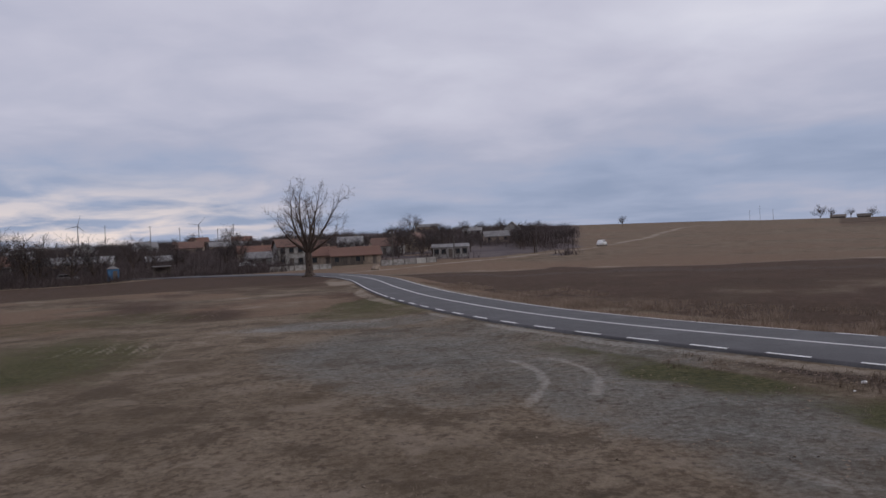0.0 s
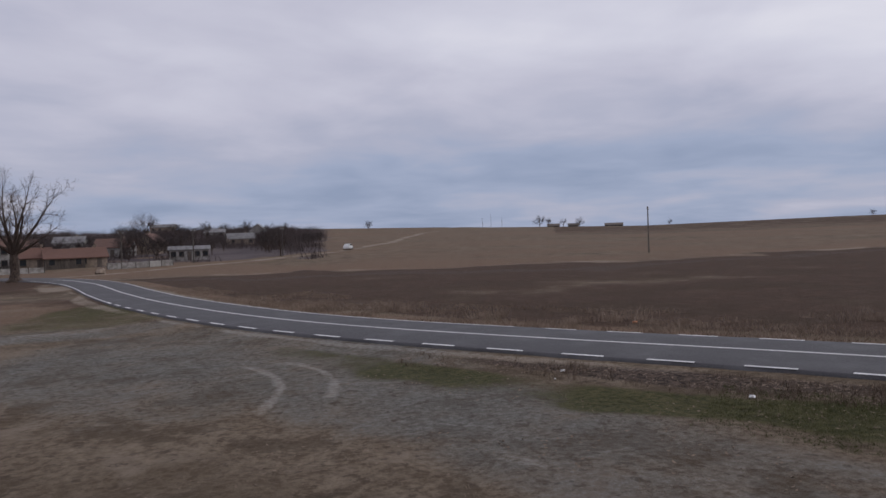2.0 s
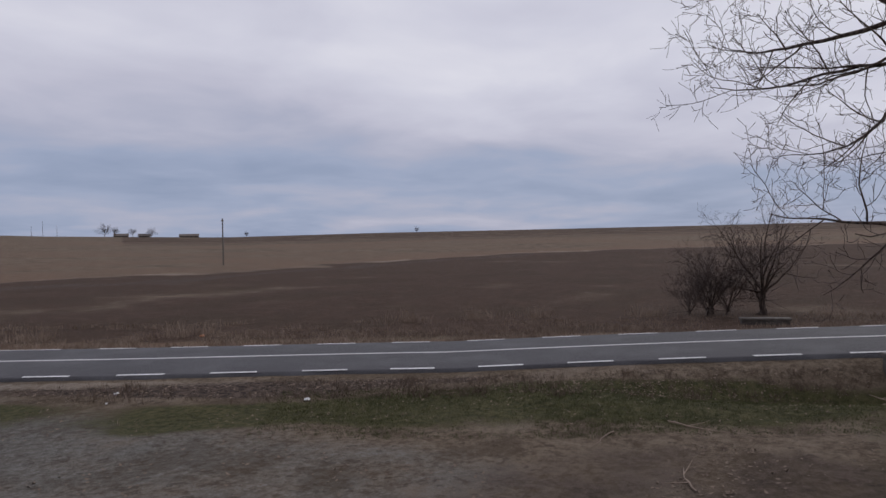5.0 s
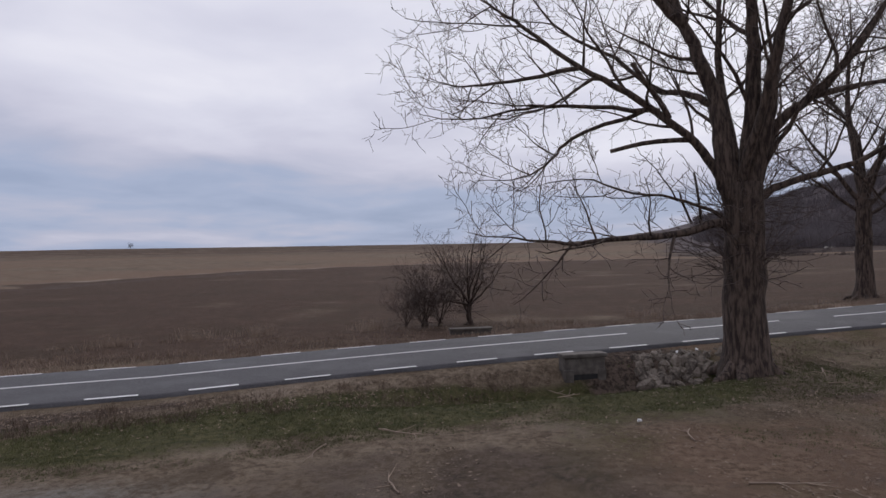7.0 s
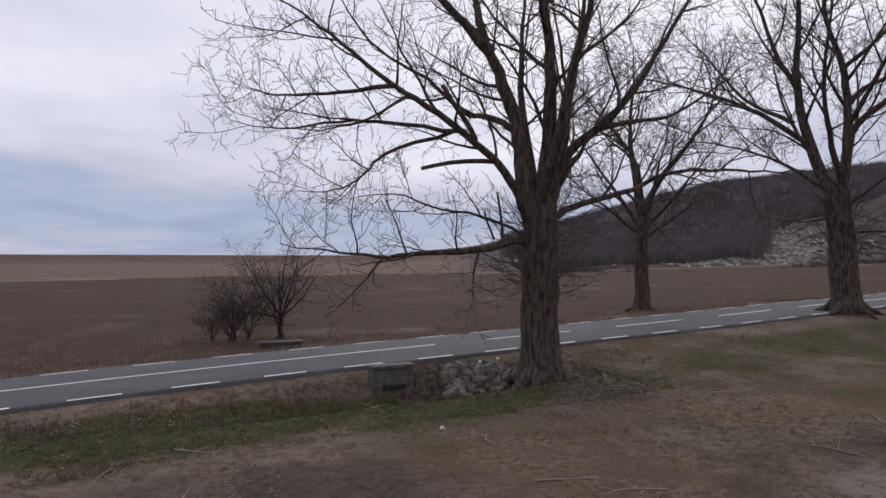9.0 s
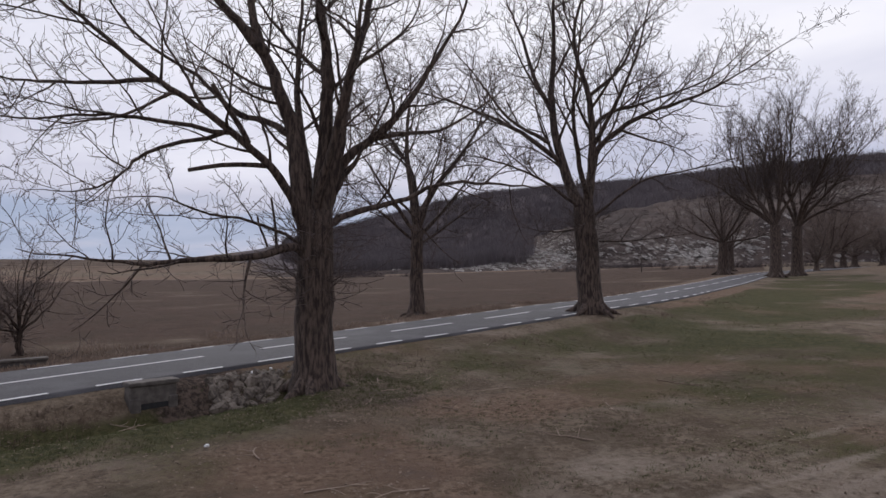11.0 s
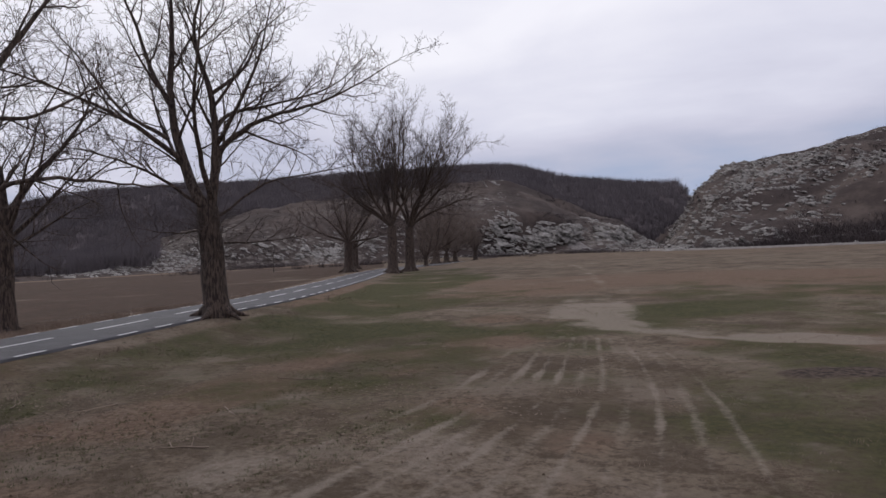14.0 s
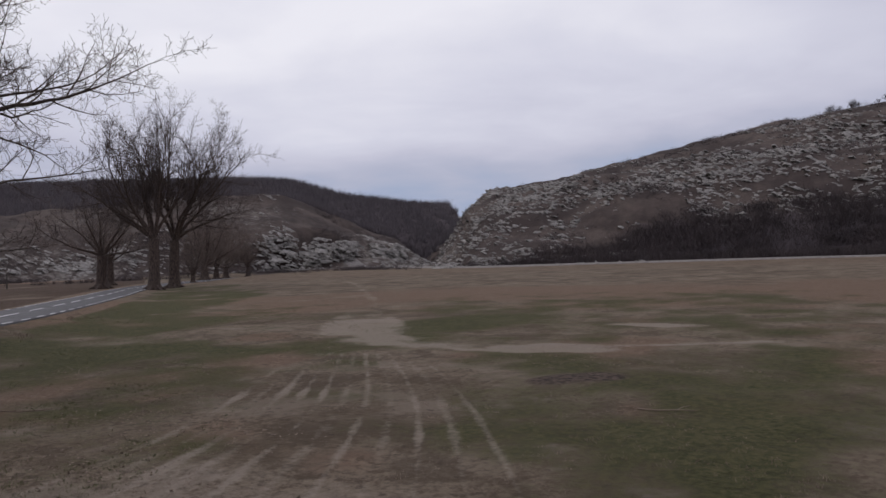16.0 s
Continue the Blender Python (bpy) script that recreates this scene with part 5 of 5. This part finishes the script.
stand(yard_b, *polar(21.0, 180))
pick = np.random.RandomState(9)
spots = [(33.0, 150, 1.3), (31.2, 152, 1.25), (30.4, 154, 1.35), (28.3, 154, 1.3), (26.9, 155, 1.25), (34.2, 148, 1.4), (24.2, 165, 1.1), (22.9, 172, 1.0), (13.4, 165, 0.8), (17.2, 330, 1.6), (2.5, 330, 1.5), (3.4, 200, 1.1), (0.9, 185, 1.1), (3.9, 190, 1.2), (1.8, 178, 1.0)]
for k in range(95):
    spots.append((pick.uniform(-8, 35), 165 + 255 * pick.uniform(0, 1) ** 1.1, pick.uniform(0.55, 1.0)))
for k in range(14):
    spots.append((pick.uniform(-12, -6), pick.uniform(200, 300), pick.uniform(0.3, 0.55)))
spots += [(-28.7, 680, 1.7), (-29.4, 690, 1.1), (-30.6, 690, 1.0), (-31.9, 700, 1.3), (-38.9, 690, 0.8), (-52.6, 690, 0.8), (-14.6, 420, 0.8), (-10.6, 250, 0.6), (-10.0, 255, 0.55), (-9.4, 252, 0.6)]
for k, (az, r, size) in enumerate(spots):
    x, y = polar(az, r)
    copy_thing(yard_a if k % 5 < 2 else yard_b, pose(x, y, height_at(x, y) - 0.1, 0, 0, pick.uniform(0, 360)) @ Matrix.Scale(size, 4))

# ---------------------------------------------------------------- culvert, walls and stones
def lumpy(rng, size, squash=0.7, detail=1):
    """A rough stone about the origin: verts and faces."""
    bm = bmesh.new()
    bmesh.ops.create_icosphere(bm, subdivisions=detail, radius=1.0)
    shift = Vector(rng.uniform(-50, 50, 3))
    for v in bm.verts:
        n = noise.noise(v.co * 1.3 + shift) * 0.42 + noise.noise(v.co * 3.1 + shift) * 0.16
        v.co = v.co * (1 + n)
        v.co.z *= squash
    bmesh.ops.scale(bm, vec=(size, size * rng.uniform(0.6, 1.0), size), verts=bm.verts)
    return bm


def culvert():
    x, y = 24.75, 0.1
    ob = new("culvert")
    turn = math.degrees(math.atan2(-20.0, 9.7))
    ob.matrix_basis = pose(x, y, 0.0, 0, 0, turn)
    top = float(road_height(0, y)) - 0.10
    part("headwall", one_box(0, 0, top - 0.25, 1.5, 0.5, 0.62, 0.05), MAT["concrete"], ob)
    part("headwall_cap", one_box(0, -0.02, top + 0.1, 1.62, 0.6, 0.13, 0.03), MAT["concrete"], ob)
    part("side_wall", one_box(-0.58, -0.05, top - 0.75, 0.34, 0.5, 0.8, 0.04), MAT["concrete"], ob)
    part("side_wall", one_box(0.62, -0.05, top - 0.75, 0.3, 0.5, 0.8, 0.04), MAT["concrete"], ob)
    # no hollow here: a solid black block gives the shade inside the drain
    part("dark_mouth", one_box(0.05, -0.06, top - 0.80, 0.92, 0.36, 0.72, 0.02), MAT["rubber"], ob, "black block standing for the shade inside the drain opening")
    tagged(ob, "old concrete culvert headwall with a dark drain opening", "culvert")


culvert()


def stone_wall():
    """The rubble wall that holds the road's bank between the culvert and the first poplar."""
    ob = new("stone_wall")
    ob.location = (26.0, -1.5, 0.4)
    rng = np.random.RandomState(17)
    shapes = []
    for k in range(7):
        bm = lumpy(rng, 1.0, 0.75)
        me = bpy.data.meshes.new("stone")
        bm.to_mesh(me)
        bm.free()
        me.materials.append(MAT["stone"])
        shapes.append(me)
    s0 = float(ROAD_S[14 * 12])
    for k in range(210):
        s = s0 + rng.uniform(6.2, 11.2)
        v = rng.uniform(0, 1)
        x, y, z = road_point(s, -3.5 - 1.5 * v)
        g = height_at(x, y)
        z = max(g - 0.06, z - 0.32 - 0.80 * v + rng.uniform(-0.08, 0.04))
        stone = new("stone", shapes[k % 7])
        stone.parent = ob
        e = 0.11 + 0.27 * rng.uniform(0, 1) ** 1.7
        stone.matrix_basis = Matrix.Translation((x - 26.0, y + 1.5, z - 0.4)) @ Euler(rng.uniform(0, 6.28, 3)).to_matrix().to_4x4() @ Matrix.Scale(e, 4)
    tagged(ob, "rough rubble stone wall along the ditch", "stone wall")


stone_wall()


def parapet(x, y, turn, w, h, label):
    ob = new("parapet")
    ob.matrix_basis = pose(x, y, height_at(x, y) - 0.1, 0, 0, turn)
    part("wall", one_box(0, 0, h / 2, w, 0.4, h, 0.04), MAT["concrete"], ob)
    part("coping", one_box(0, 0, h + 0.05, w + 0.12, 0.52, 0.12, 0.03), MAT["concrete"], ob)
    tagged(ob, label, "parapet")


parapet(36.9, 6.3, -66, 2.2, 0.32, "low concrete parapet at the field edge beside a thorn tree")


def stones(spots, mat, label, name, group, squash=0.7):
    rng = np.random.RandomState(5)
    for x, y, size in spots:
        me_bm = lumpy(rng, size, squash, 2)
        me = bpy.data.meshes.new(name)
        me_bm.to_mesh(me)
        me_bm.free()
        me.materials.append(MAT[mat])
        ob = new(name, me)
        ob.location = (x, y, height_at(x, y) + size * 0.3)
        tagged(ob, label, "litter" if mat != "stone" else "stone", group)


stones([(14.23, 14.09, 0.09), (11.57, 19.26, 0.08), (18.66, -1.5, 0.07), (10.9, 18.6, 0.04), (26.8, -3.2, 0.09), (27.2, -3.9, 0.08)], "plastic", "crumpled white plastic bag lying on the ground", "plastic_bag", "litter", 0.6)
stones([(21.0, 28.4, 0.13)], "orange", "orange plastic scrap lying in dry grass", "plastic_scrap", "litter", 0.6)
stones([(-13.3, 135.2, 0.9)], "ochre", "brown stump at the roadside", "tree_stump", "stumps", 0.9)

# ---------------------------------------------------------------- fallen sticks
def stick(x, y, turn, length, seed):
    rng = np.random.RandomState(seed)
    wood = Wood()
    line = branch_line(rng, (0, 0, 0), (1, 0, 0.02), length, 6, 0.16, 0.0)
    line[:, 2] = 0.02 + 0.03 * rng.uniform(0, 1, len(line))
    wood.tube(line, np.linspace(0.022, 0.008, len(line)), 5)
    for k in (2, 4):
        side = branch_line(rng, line[k], (0.6, rng.choice([-1, 1]) * 0.8, 0.1), length * 0.35, 3, 0.15, 0.0)
        wood.tube(side, np.linspace(0.012, 0.005, len(side)), 4)
    ob = new("fallen_stick", wood.mesh("fallen_stick", MAT["dry_grass"]))
    ob.matrix_basis = pose(x, y, height_at(x, y), 0, 0, turn)
    tagged(ob, "pale fallen stick lying on the grass", "stick", "fallen sticks")


drop = np.random.RandomState(29)
for k, (x, y) in enumerate([(21.2, 0.7), (22.0, 0.2), (15.6, 5.6), (17.0, 4.8), (14.2, -3.2), (13.4, -5.5), (16.8, -2.6), (20.5, -8.3), (22.2, -11.3), (24.4, -9.0), (26.2, -8.2), (23.6, -7.2), (25.6, -7.6), (27.6, -9.0), (11.6, -2.2), (12.8, 3.0), (18.5, -12.8), (15.0, -10.2), (2.3, -21.0), (30.2, -14.0), (21.0, -16.5)]):
    stick(x, y, drop.uniform(0, 360), drop.uniform(0.7, 1.8), 100 + k)

# ---------------------------------------------------------------- grass, leaves and scrub
def scatter_mesh(name, places, build, mat, label, category):
    """Many small pieces in one mesh. build(rng, n) gives (n, v, 3) verts about the origin and the faces of one piece."""
    rng = np.random.RandomState(len(places))
    verts, faces = build(rng, len(places))
    verts = verts + places[:, None, :]
    v = verts.shape[1]
    f = (np.arange(len(places))[:, None, None] * v + faces[None]).reshape(-1, faces.shape[1])
    ob = new(name, mesh_from(name, verts.reshape(-1, 3), f, mat, False))
    tagged(ob, label, category, kind="stuff")
    return ob


def blades(height, spread, count, width, lean=0.5):
    """A tuft: count narrow triangles that rise and lean outwards."""
    def build(rng, n):
        a = rng.uniform(0, 6.28, (n, count))
        h = height * rng.uniform(0.5, 1.2, (n, count)) * rng.uniform(0.6, 1.3, (n, 1))
        bx, by = spread * rng.normal(0, 0.5, (n, count)), spread * rng.normal(0, 0.5, (n, count))
        w = width * rng.uniform(0.6, 1.3, (n, count))
        tilt = lean * rng.uniform(0, 1, (n, count))
        face = rng.uniform(0, 3.14, (n, count))
        left = np.stack([bx - w * np.cos(face), by - w * np.sin(face), np.full_like(bx, -0.02)], 2)
        right = np.stack([bx + w * np.cos(face), by + w * np.sin(face), np.full_like(bx, -0.02)], 2)
        tip = np.stack([bx + np.cos(a) * tilt * h, by + np.sin(a) * tilt * h, h], 2)
        verts = np.stack([left, right, tip], 2).reshape(n, count * 3, 3)
        return verts, np.arange(count * 3).reshape(count, 3)
    return build


def flakes(size):
    """A curled dead leaf: two triangles with a fold."""
    def build(rng, n):
        a = rng.uniform(0, 6.28, n)
        s = size * rng.uniform(0.5, 1.4, n)
        c, q = np.cos(a), np.sin(a)
        lift = rng.uniform(0.0, 0.9, (n, 2)) * s[:, None]
        e = np.stack([c * s, q * s, lift[:, 0]], 1)
        g = np.stack([-c * s, -q * s, lift[:, 1]], 1)
        u = np.stack([-q * s * 0.6, c * s * 0.6, np.full(n, 0.012)], 1)
        v = np.stack([q * s * 0.6, -c * s * 0.6, np.full(n, 0.004)], 1)
        return np.stack([e, u, g, v], 1), np.array([[0, 1, 3], [1, 2, 3]])
    return build


def strewn(rng, n, s_lo, s_hi, o_lo, o_hi, clump=0.0):
    """Places along the road, between two sideways offsets."""
    s0 = float(ROAD_S[14 * 12])
    s, o = rng.uniform(s_lo, s_hi, n) + s0, rng.uniform(o_lo, o_hi, n)
    xy = np.array([road_point(a, b)[:2] for a, b in zip(s, o)])
    if clump:
        keep = fbm(xy[:, 0], xy[:, 1], 3.0, 3, 11) > clump * rng.uniform(-1, 1, n)
        xy = xy[keep]
    return np.column_stack([xy, ground_height(xy[:, 0], xy[:, 1])])


def around(rng, n, cx, cy, rx, ry, patch=0.0, seed=0):
    a, r = rng.uniform(0, 6.28, n), np.sqrt(rng.uniform(0, 1, n))
    x, y = cx + np.cos(a) * r * rx, cy + np.sin(a) * r * ry
    if patch is not None:
        keep = fbm(x, y, 2.5, 3, seed + 3) > patch + rng.uniform(-0.3, 0.3, n)
        x, y = x[keep], y[keep]
    off, zr = road_offset(x, y)
    keep = np.abs(off) > 3.6
    x, y, off, zr = x[keep], y[keep], off[keep], zr[keep]
    return np.column_stack([x, y, ground_height(x, y, off, zr)])


sow = np.random.RandomState(77)
scatter_mesh("dry_grass", np.concatenate([strewn(sow, 5200, -80, 60, 3.9, 8.5, 0.6), strewn(sow, 900, -60, 20, 8.5, 13, 0.3)]), blades(0.27, 0.5, 16, 0.013, 1.2), MAT["dry_grass"], "tall dead grass along the edge of the field", "dry grass")
scatter_mesh("tall_grass", np.concatenate([around(sow, 11, x, y, 1.3, 1.0, None) for x, y in ((20.8, 29.6), (29.3, 22.5), (35.5, 18.0), (38.6, 12.6), (12.6, 41.0), (16.5, 35.0), (41.5, 4.0), (33.5, 20.5), (45.5, -3.0), (9.0, 47))]), blades(0.62, 0.5, 22, 0.012, 0.8), MAT["dry_grass"], "clumps of tall pale reed grass at the field edge", "dry grass")
scatter_mesh("dead_leaves", np.concatenate([strewn(sow, 6000, -26, 3, -5.4, -3.6, 0.8), strewn(sow, 800, -26, 12, -9, -5.6, 0.3), around(sow, 7000, 15, -7, 12, 11, 0.1, 2), around(sow, 1600, 25, -6, 6, 5, None), around(sow, 5000, 8, 2, 14, 16, 0.25, 5)]), flakes(0.044), MAT["leaf"], "curled dead leaves strewn over the verge and grass", "leaves")
scatter_mesh("verge_weeds", np.concatenate([strewn(sow, 700, -26, 8, -5.8, -3.8, 0.5), strewn(sow, 160, 8, 60, -6.5, -3.8, 0.3)]), blades(0.26, 0.22, 12, 0.008, 0.9), MAT["leaf"], "dead brown weeds on the near verge", "weeds")
scatter_mesh("short_grass", np.concatenate([strewn(sow, 16000, -15, 12, -9.6, -4.8, 0.9), around(sow, 7000, 22, -12, 11, 10, 0.3, 7), around(sow, 900, 27, -5, 5, 4, 0.0, 8), around(sow, 5000, 34, -34, 16, 18, 0.0, 9)]), blades(0.06, 0.10, 7, 0.008, 1.2), MAT["green_grass"], "short winter grass in patches", "grass")
scatter_mesh("straw_tufts", np.concatenate([around(sow, 5000, 12, -18, 16, 18, 0.25, 12), around(sow, 2500, 10, 8, 14, 16, 0.45, 14), around(sow, 2500, -8, 46, 18, 14, 0.0, 15)]), blades(0.07, 0.12, 7, 0.007, 1.4), MAT["dry_grass"], "flattened straw tufts on bare earth", "dry grass")


def stub(x, y, z, turn, climb, length, radius, parent):
    """A sawn-off limb end under the crown of a tree."""
    rng = np.random.RandomState(int(length * 100))
    wood = Wood()
    c = radians(climb)
    line = branch_line(rng, (0, 0, 0), (-math.sin(radians(turn)) * math.cos(c), math.cos(radians(turn)) * math.cos(c), math.sin(c)), length, 5, 0.06, 0.0)
    wood.tube(line, np.linspace(radius, radius * 0.75, len(line)), 7)
    ob = new("limb_stub", wood.mesh("limb_stub", MAT["bark"]))
    ob.parent = parent
    ob.location = (x, y, z)
    ob["label"] = "sawn-off limb"


stub(-0.8, 1.6, 7.9, 2, 3, 2.7, 0.09, first)
stub(-1.1, 2.4, 8.6, 35, 52, 2.2, 0.10, first)
stub(-0.5, 1.4, 5.2, 10, 80, 1.7, 0.05, first)
stub(-0.5, 1.7, 5.2, 30, 62, 1.1, 0.045, first)

# ---------------------------------------------------------------- hills: rocks, scrub and woodland
def on_polar(rng, n, az_lo, az_hi, r_lo, r_hi):
    az, r = np.radians(rng.uniform(az_lo, az_hi, n)), rng.uniform(r_lo, r_hi, n)
    x, y = -np.sin(az) * r, np.cos(az) * r
    return np.column_stack([x, y, land(x, y)]), np.degrees(az), r


def ledges(size_lo, size_hi):
    """Blocky limestone ledges: a rough flattened block with a leaning top."""
    base = np.array([(-1, -0.6, -0.6), (1, -0.7, -0.6), (1, 0.7, -0.6), (-1, 0.6, -0.6), (-0.85, -0.5, 0.25), (0.0, -0.75, 0.4), (0.9, -0.5, 0.2), (0.8, 0.6, 0.4), (-0.8, 0.55, 0.35), (0.1, 0.1, 0.5)])
    faces = np.array([(0, 1, 5), (0, 5, 4), (1, 6, 5), (1, 2, 7), (1, 7, 6), (2, 3, 8), (2, 8, 7), (3, 0, 4), (3, 4, 8), (4, 5, 9), (5, 6, 9), (6, 7, 9), (7, 8, 9), (8, 4, 9)])

    def build(rng, n):
        v = base[None] + rng.normal(0, 0.16, (n, len(base), 3))
        size = size_lo + (size_hi - size_lo) * rng.uniform(0, 1, (n, 1, 1)) ** 2.0
        v = v * size * np.stack([rng.uniform(0.8, 2.2, n), rng.uniform(0.7, 1.1, n), rng.uniform(0.45, 0.85, n)], 1)[:, None]
        a = rng.normal(0.35, 0.45, n)
        c, s = np.cos(a)[:, None], np.sin(a)[:, None]
        x, y, z = v[..., 0], v[..., 1], v[..., 2]
        tilt = rng.normal(0.25, 0.2, n)[:, None]
        x, z = x * np.cos(tilt) - z * np.sin(tilt), x * np.sin(tilt) + z * np.cos(tilt)
        return np.stack([x * c - y * s, x * s + y * c, z], 2), faces
    return build


rock = np.random.RandomState(41)
a, az, r = on_polar(rock, 34000, -212, -157.6, 192, 345)
drift = fbm(a[:, 0], a[:, 1], 24, 4, 55) + 0.6 * fbm(az * 3.0, r, 7, 3, 56)
keep = (0.45 * drift + 0.34 - 1.1 * np.exp(-((r - 205) / 16) ** 2) * smooth((-171 - az) / 8) - 0.35 * smooth((r - 315) / 25)) > rock.uniform(-0.1, 0.8, len(a))
b, az_b, r_b = on_polar(rock, 16000, -157, -104, 243, 345)
keep_b = (fbm(b[:, 0], b[:, 1], 26, 4, 57) - 0.22 + 0.75 * np.exp(-((r_b - 262) / 12) ** 2) - 0.4 * smooth((r_b - 285) / 20) - 0.5 * smooth((az_b + 120) / 8) * smooth((r_b - 266) / 10)) > rock.uniform(0.05, 0.9, len(b))
scatter_mesh("rock_outcrops", np.concatenate([a[keep], b[keep_b]]), ledges(0.22, 1.05), MAT["lime"], "pale weathered limestone ledges on the hillsides", "rocks")


def cliff(az_lo, az_hi, r0, h0, seed):
    """A vertical buttress of the gorge, several big blocks stacked side by side."""
    rng = np.random.RandomState(seed)
    az = np.radians(rng.uniform(az_lo, az_hi, 150))
    rr = r0 + rng.uniform(-4, 10, 150)
    p = np.column_stack([-np.sin(az) * rr, np.cos(az) * rr, np.zeros(150)])
    p[:, 2] = land(p[:, 0], p[:, 1]) + h0 * rng.uniform(0.0, 0.5, 150)
    return p


scatter_mesh("cliff_blocks", np.concatenate([cliff(-151, -146.5, 262, 10, 1), cliff(-146, -143, 266, 8, 2), cliff(-155, -152, 270, 5, 3), cliff(-150.5, -147, 258, 9, 5), cliff(-141, -120, 262, 2, 4)]), ledges(0.45, 1.3), MAT["lime"], "steep pale limestone cliff at the mouth of the gorge", "cliff")

brushy = np.random.RandomState(83)
c, az, r = on_polar(brushy, 20000, -214, -100, 196, 400)
low = np.exp(-((r - 207) / 18) ** 2) * (az < -158)
keep = (fbm(c[:, 0], c[:, 1], 24, 4, 91) + 0.4 * low) > brushy.uniform(0.0, 0.9, len(c))
scatter_mesh("scrub", c[keep], blades(1.3, 1.8, 18, 0.06, 1.5), MAT["garden"], "dark leafless scrub on the hillsides", "scrub")
low, az, r = on_polar(brushy, 9000, -214, -160, 193, 240)
edge = 4 + 30 * smooth((-163 - az) / 16)
keep = fbm(low[:, 0], low[:, 1], 16, 3, 23) * 0.7 + (edge - (r - 193)) / 14 > brushy.uniform(-0.4, 0.6, len(low))
scatter_mesh("thicket", low[keep], blades(2.3, 2.8, 26, 0.06, 1.5), MAT["garden"], "dark leafless thicket along the foot of the hill", "scrub")
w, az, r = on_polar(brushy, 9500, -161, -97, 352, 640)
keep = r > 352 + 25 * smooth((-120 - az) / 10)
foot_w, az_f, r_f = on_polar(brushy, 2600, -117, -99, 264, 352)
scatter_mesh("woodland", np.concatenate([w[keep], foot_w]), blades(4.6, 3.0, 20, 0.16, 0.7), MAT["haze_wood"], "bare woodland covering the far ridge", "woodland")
f, az, r = on_polar(brushy, 12000, -11, 36, 156, 470)
lane = spline(TRACK, 6)
clear = np.min(np.hypot(f[:, None, 0] - lane[None, :, 0], f[:, None, 1] - lane[None, :, 1]), axis=1) > 6.5
keep = clear & (fbm(f[:, 0], f[:, 1], 40, 3, 19) + 0.25 * smooth((az - 12) / 6) - 0.6 * smooth((-8 - az) / 3) + 0.2 * smooth((300 - r) / 60) > brushy.uniform(-0.6, 0.6, len(f)))
scatter_mesh("village_scrub", f[keep], blades(2.9, 2.6, 20, 0.06, 0.9), MAT["hedgerow"], "leafless hedges and scrub between the houses", "scrub")
hedge, az, r = on_polar(brushy, 800, 13, 36, 146, 160)
scatter_mesh("hedge", hedge, blades(1.9, 2.2, 20, 0.04, 1.3), MAT["hedgerow"], "dark leafless hedge before the village", "hedge")

for k in range(26):
    az = pick.uniform(-206, -186) if k > 5 else pick.uniform(-194, -186)
    x, y = polar(az, 356 + pick.uniform(-3, 4))
    copy_thing(yard_b, pose(x, y, float(land(np.array([x]), np.array([y]))[0]) - 0.2, 0, 0, pick.uniform(0, 360)) @ Matrix.Scale(pick.uniform(0.3, 0.62), 4))
post = new("fence_post")
post.location = (140.9, -102.5, height_at(140.9, -102.5))
part("post", rod((0, 0, -0.3), (0, 0, 3.2), 0.16, 0.14, 10), MAT["timber"], post)
part("marker", one_box(0, 0, 3.1, 0.5, 0.2, 0.5, 0.03), MAT["timber"], post)
tagged(post, "dark timber marker post in the field", "post")


def gravel_lane():
    """The pale lane along the foot of the right-hand hill."""
    line = spline([polar(a, r) for a, r in ((-150, 262), (-156, 214), (-161, 190), (-168, 186), (-180, 186), (-192, 188), (-206, 192))], 10)
    verts, faces = [], []
    step = np.gradient(line, axis=0)
    step /= np.linalg.norm(step, axis=1, keepdims=True)
    for q, t in zip(line, step):
        n = np.array([-t[1], t[0]])
        for o, z in ((-3.4, -0.5), (-2.2, 0.32), (2.2, 0.36), (3.4, -0.5)):
            p = q + n * o
            verts.append((p[0], p[1], float(land(p[:1], p[1:])[0]) + z))
    for k in range(len(line) - 1):
        for c in range(3):
            a = k * 4 + c
            faces.append((a, a + 1, a + 5, a + 4))
    me = mesh_from("gravel_lane", verts, faces, MAT["shoulder"])
    if me.polygons[1].normal.z < 0:
        me.flip_normals()
    tagged(new("gravel_lane", me), "pale gravel lane along the foot of the hill", "lane", kind="structure")


gravel_lane()
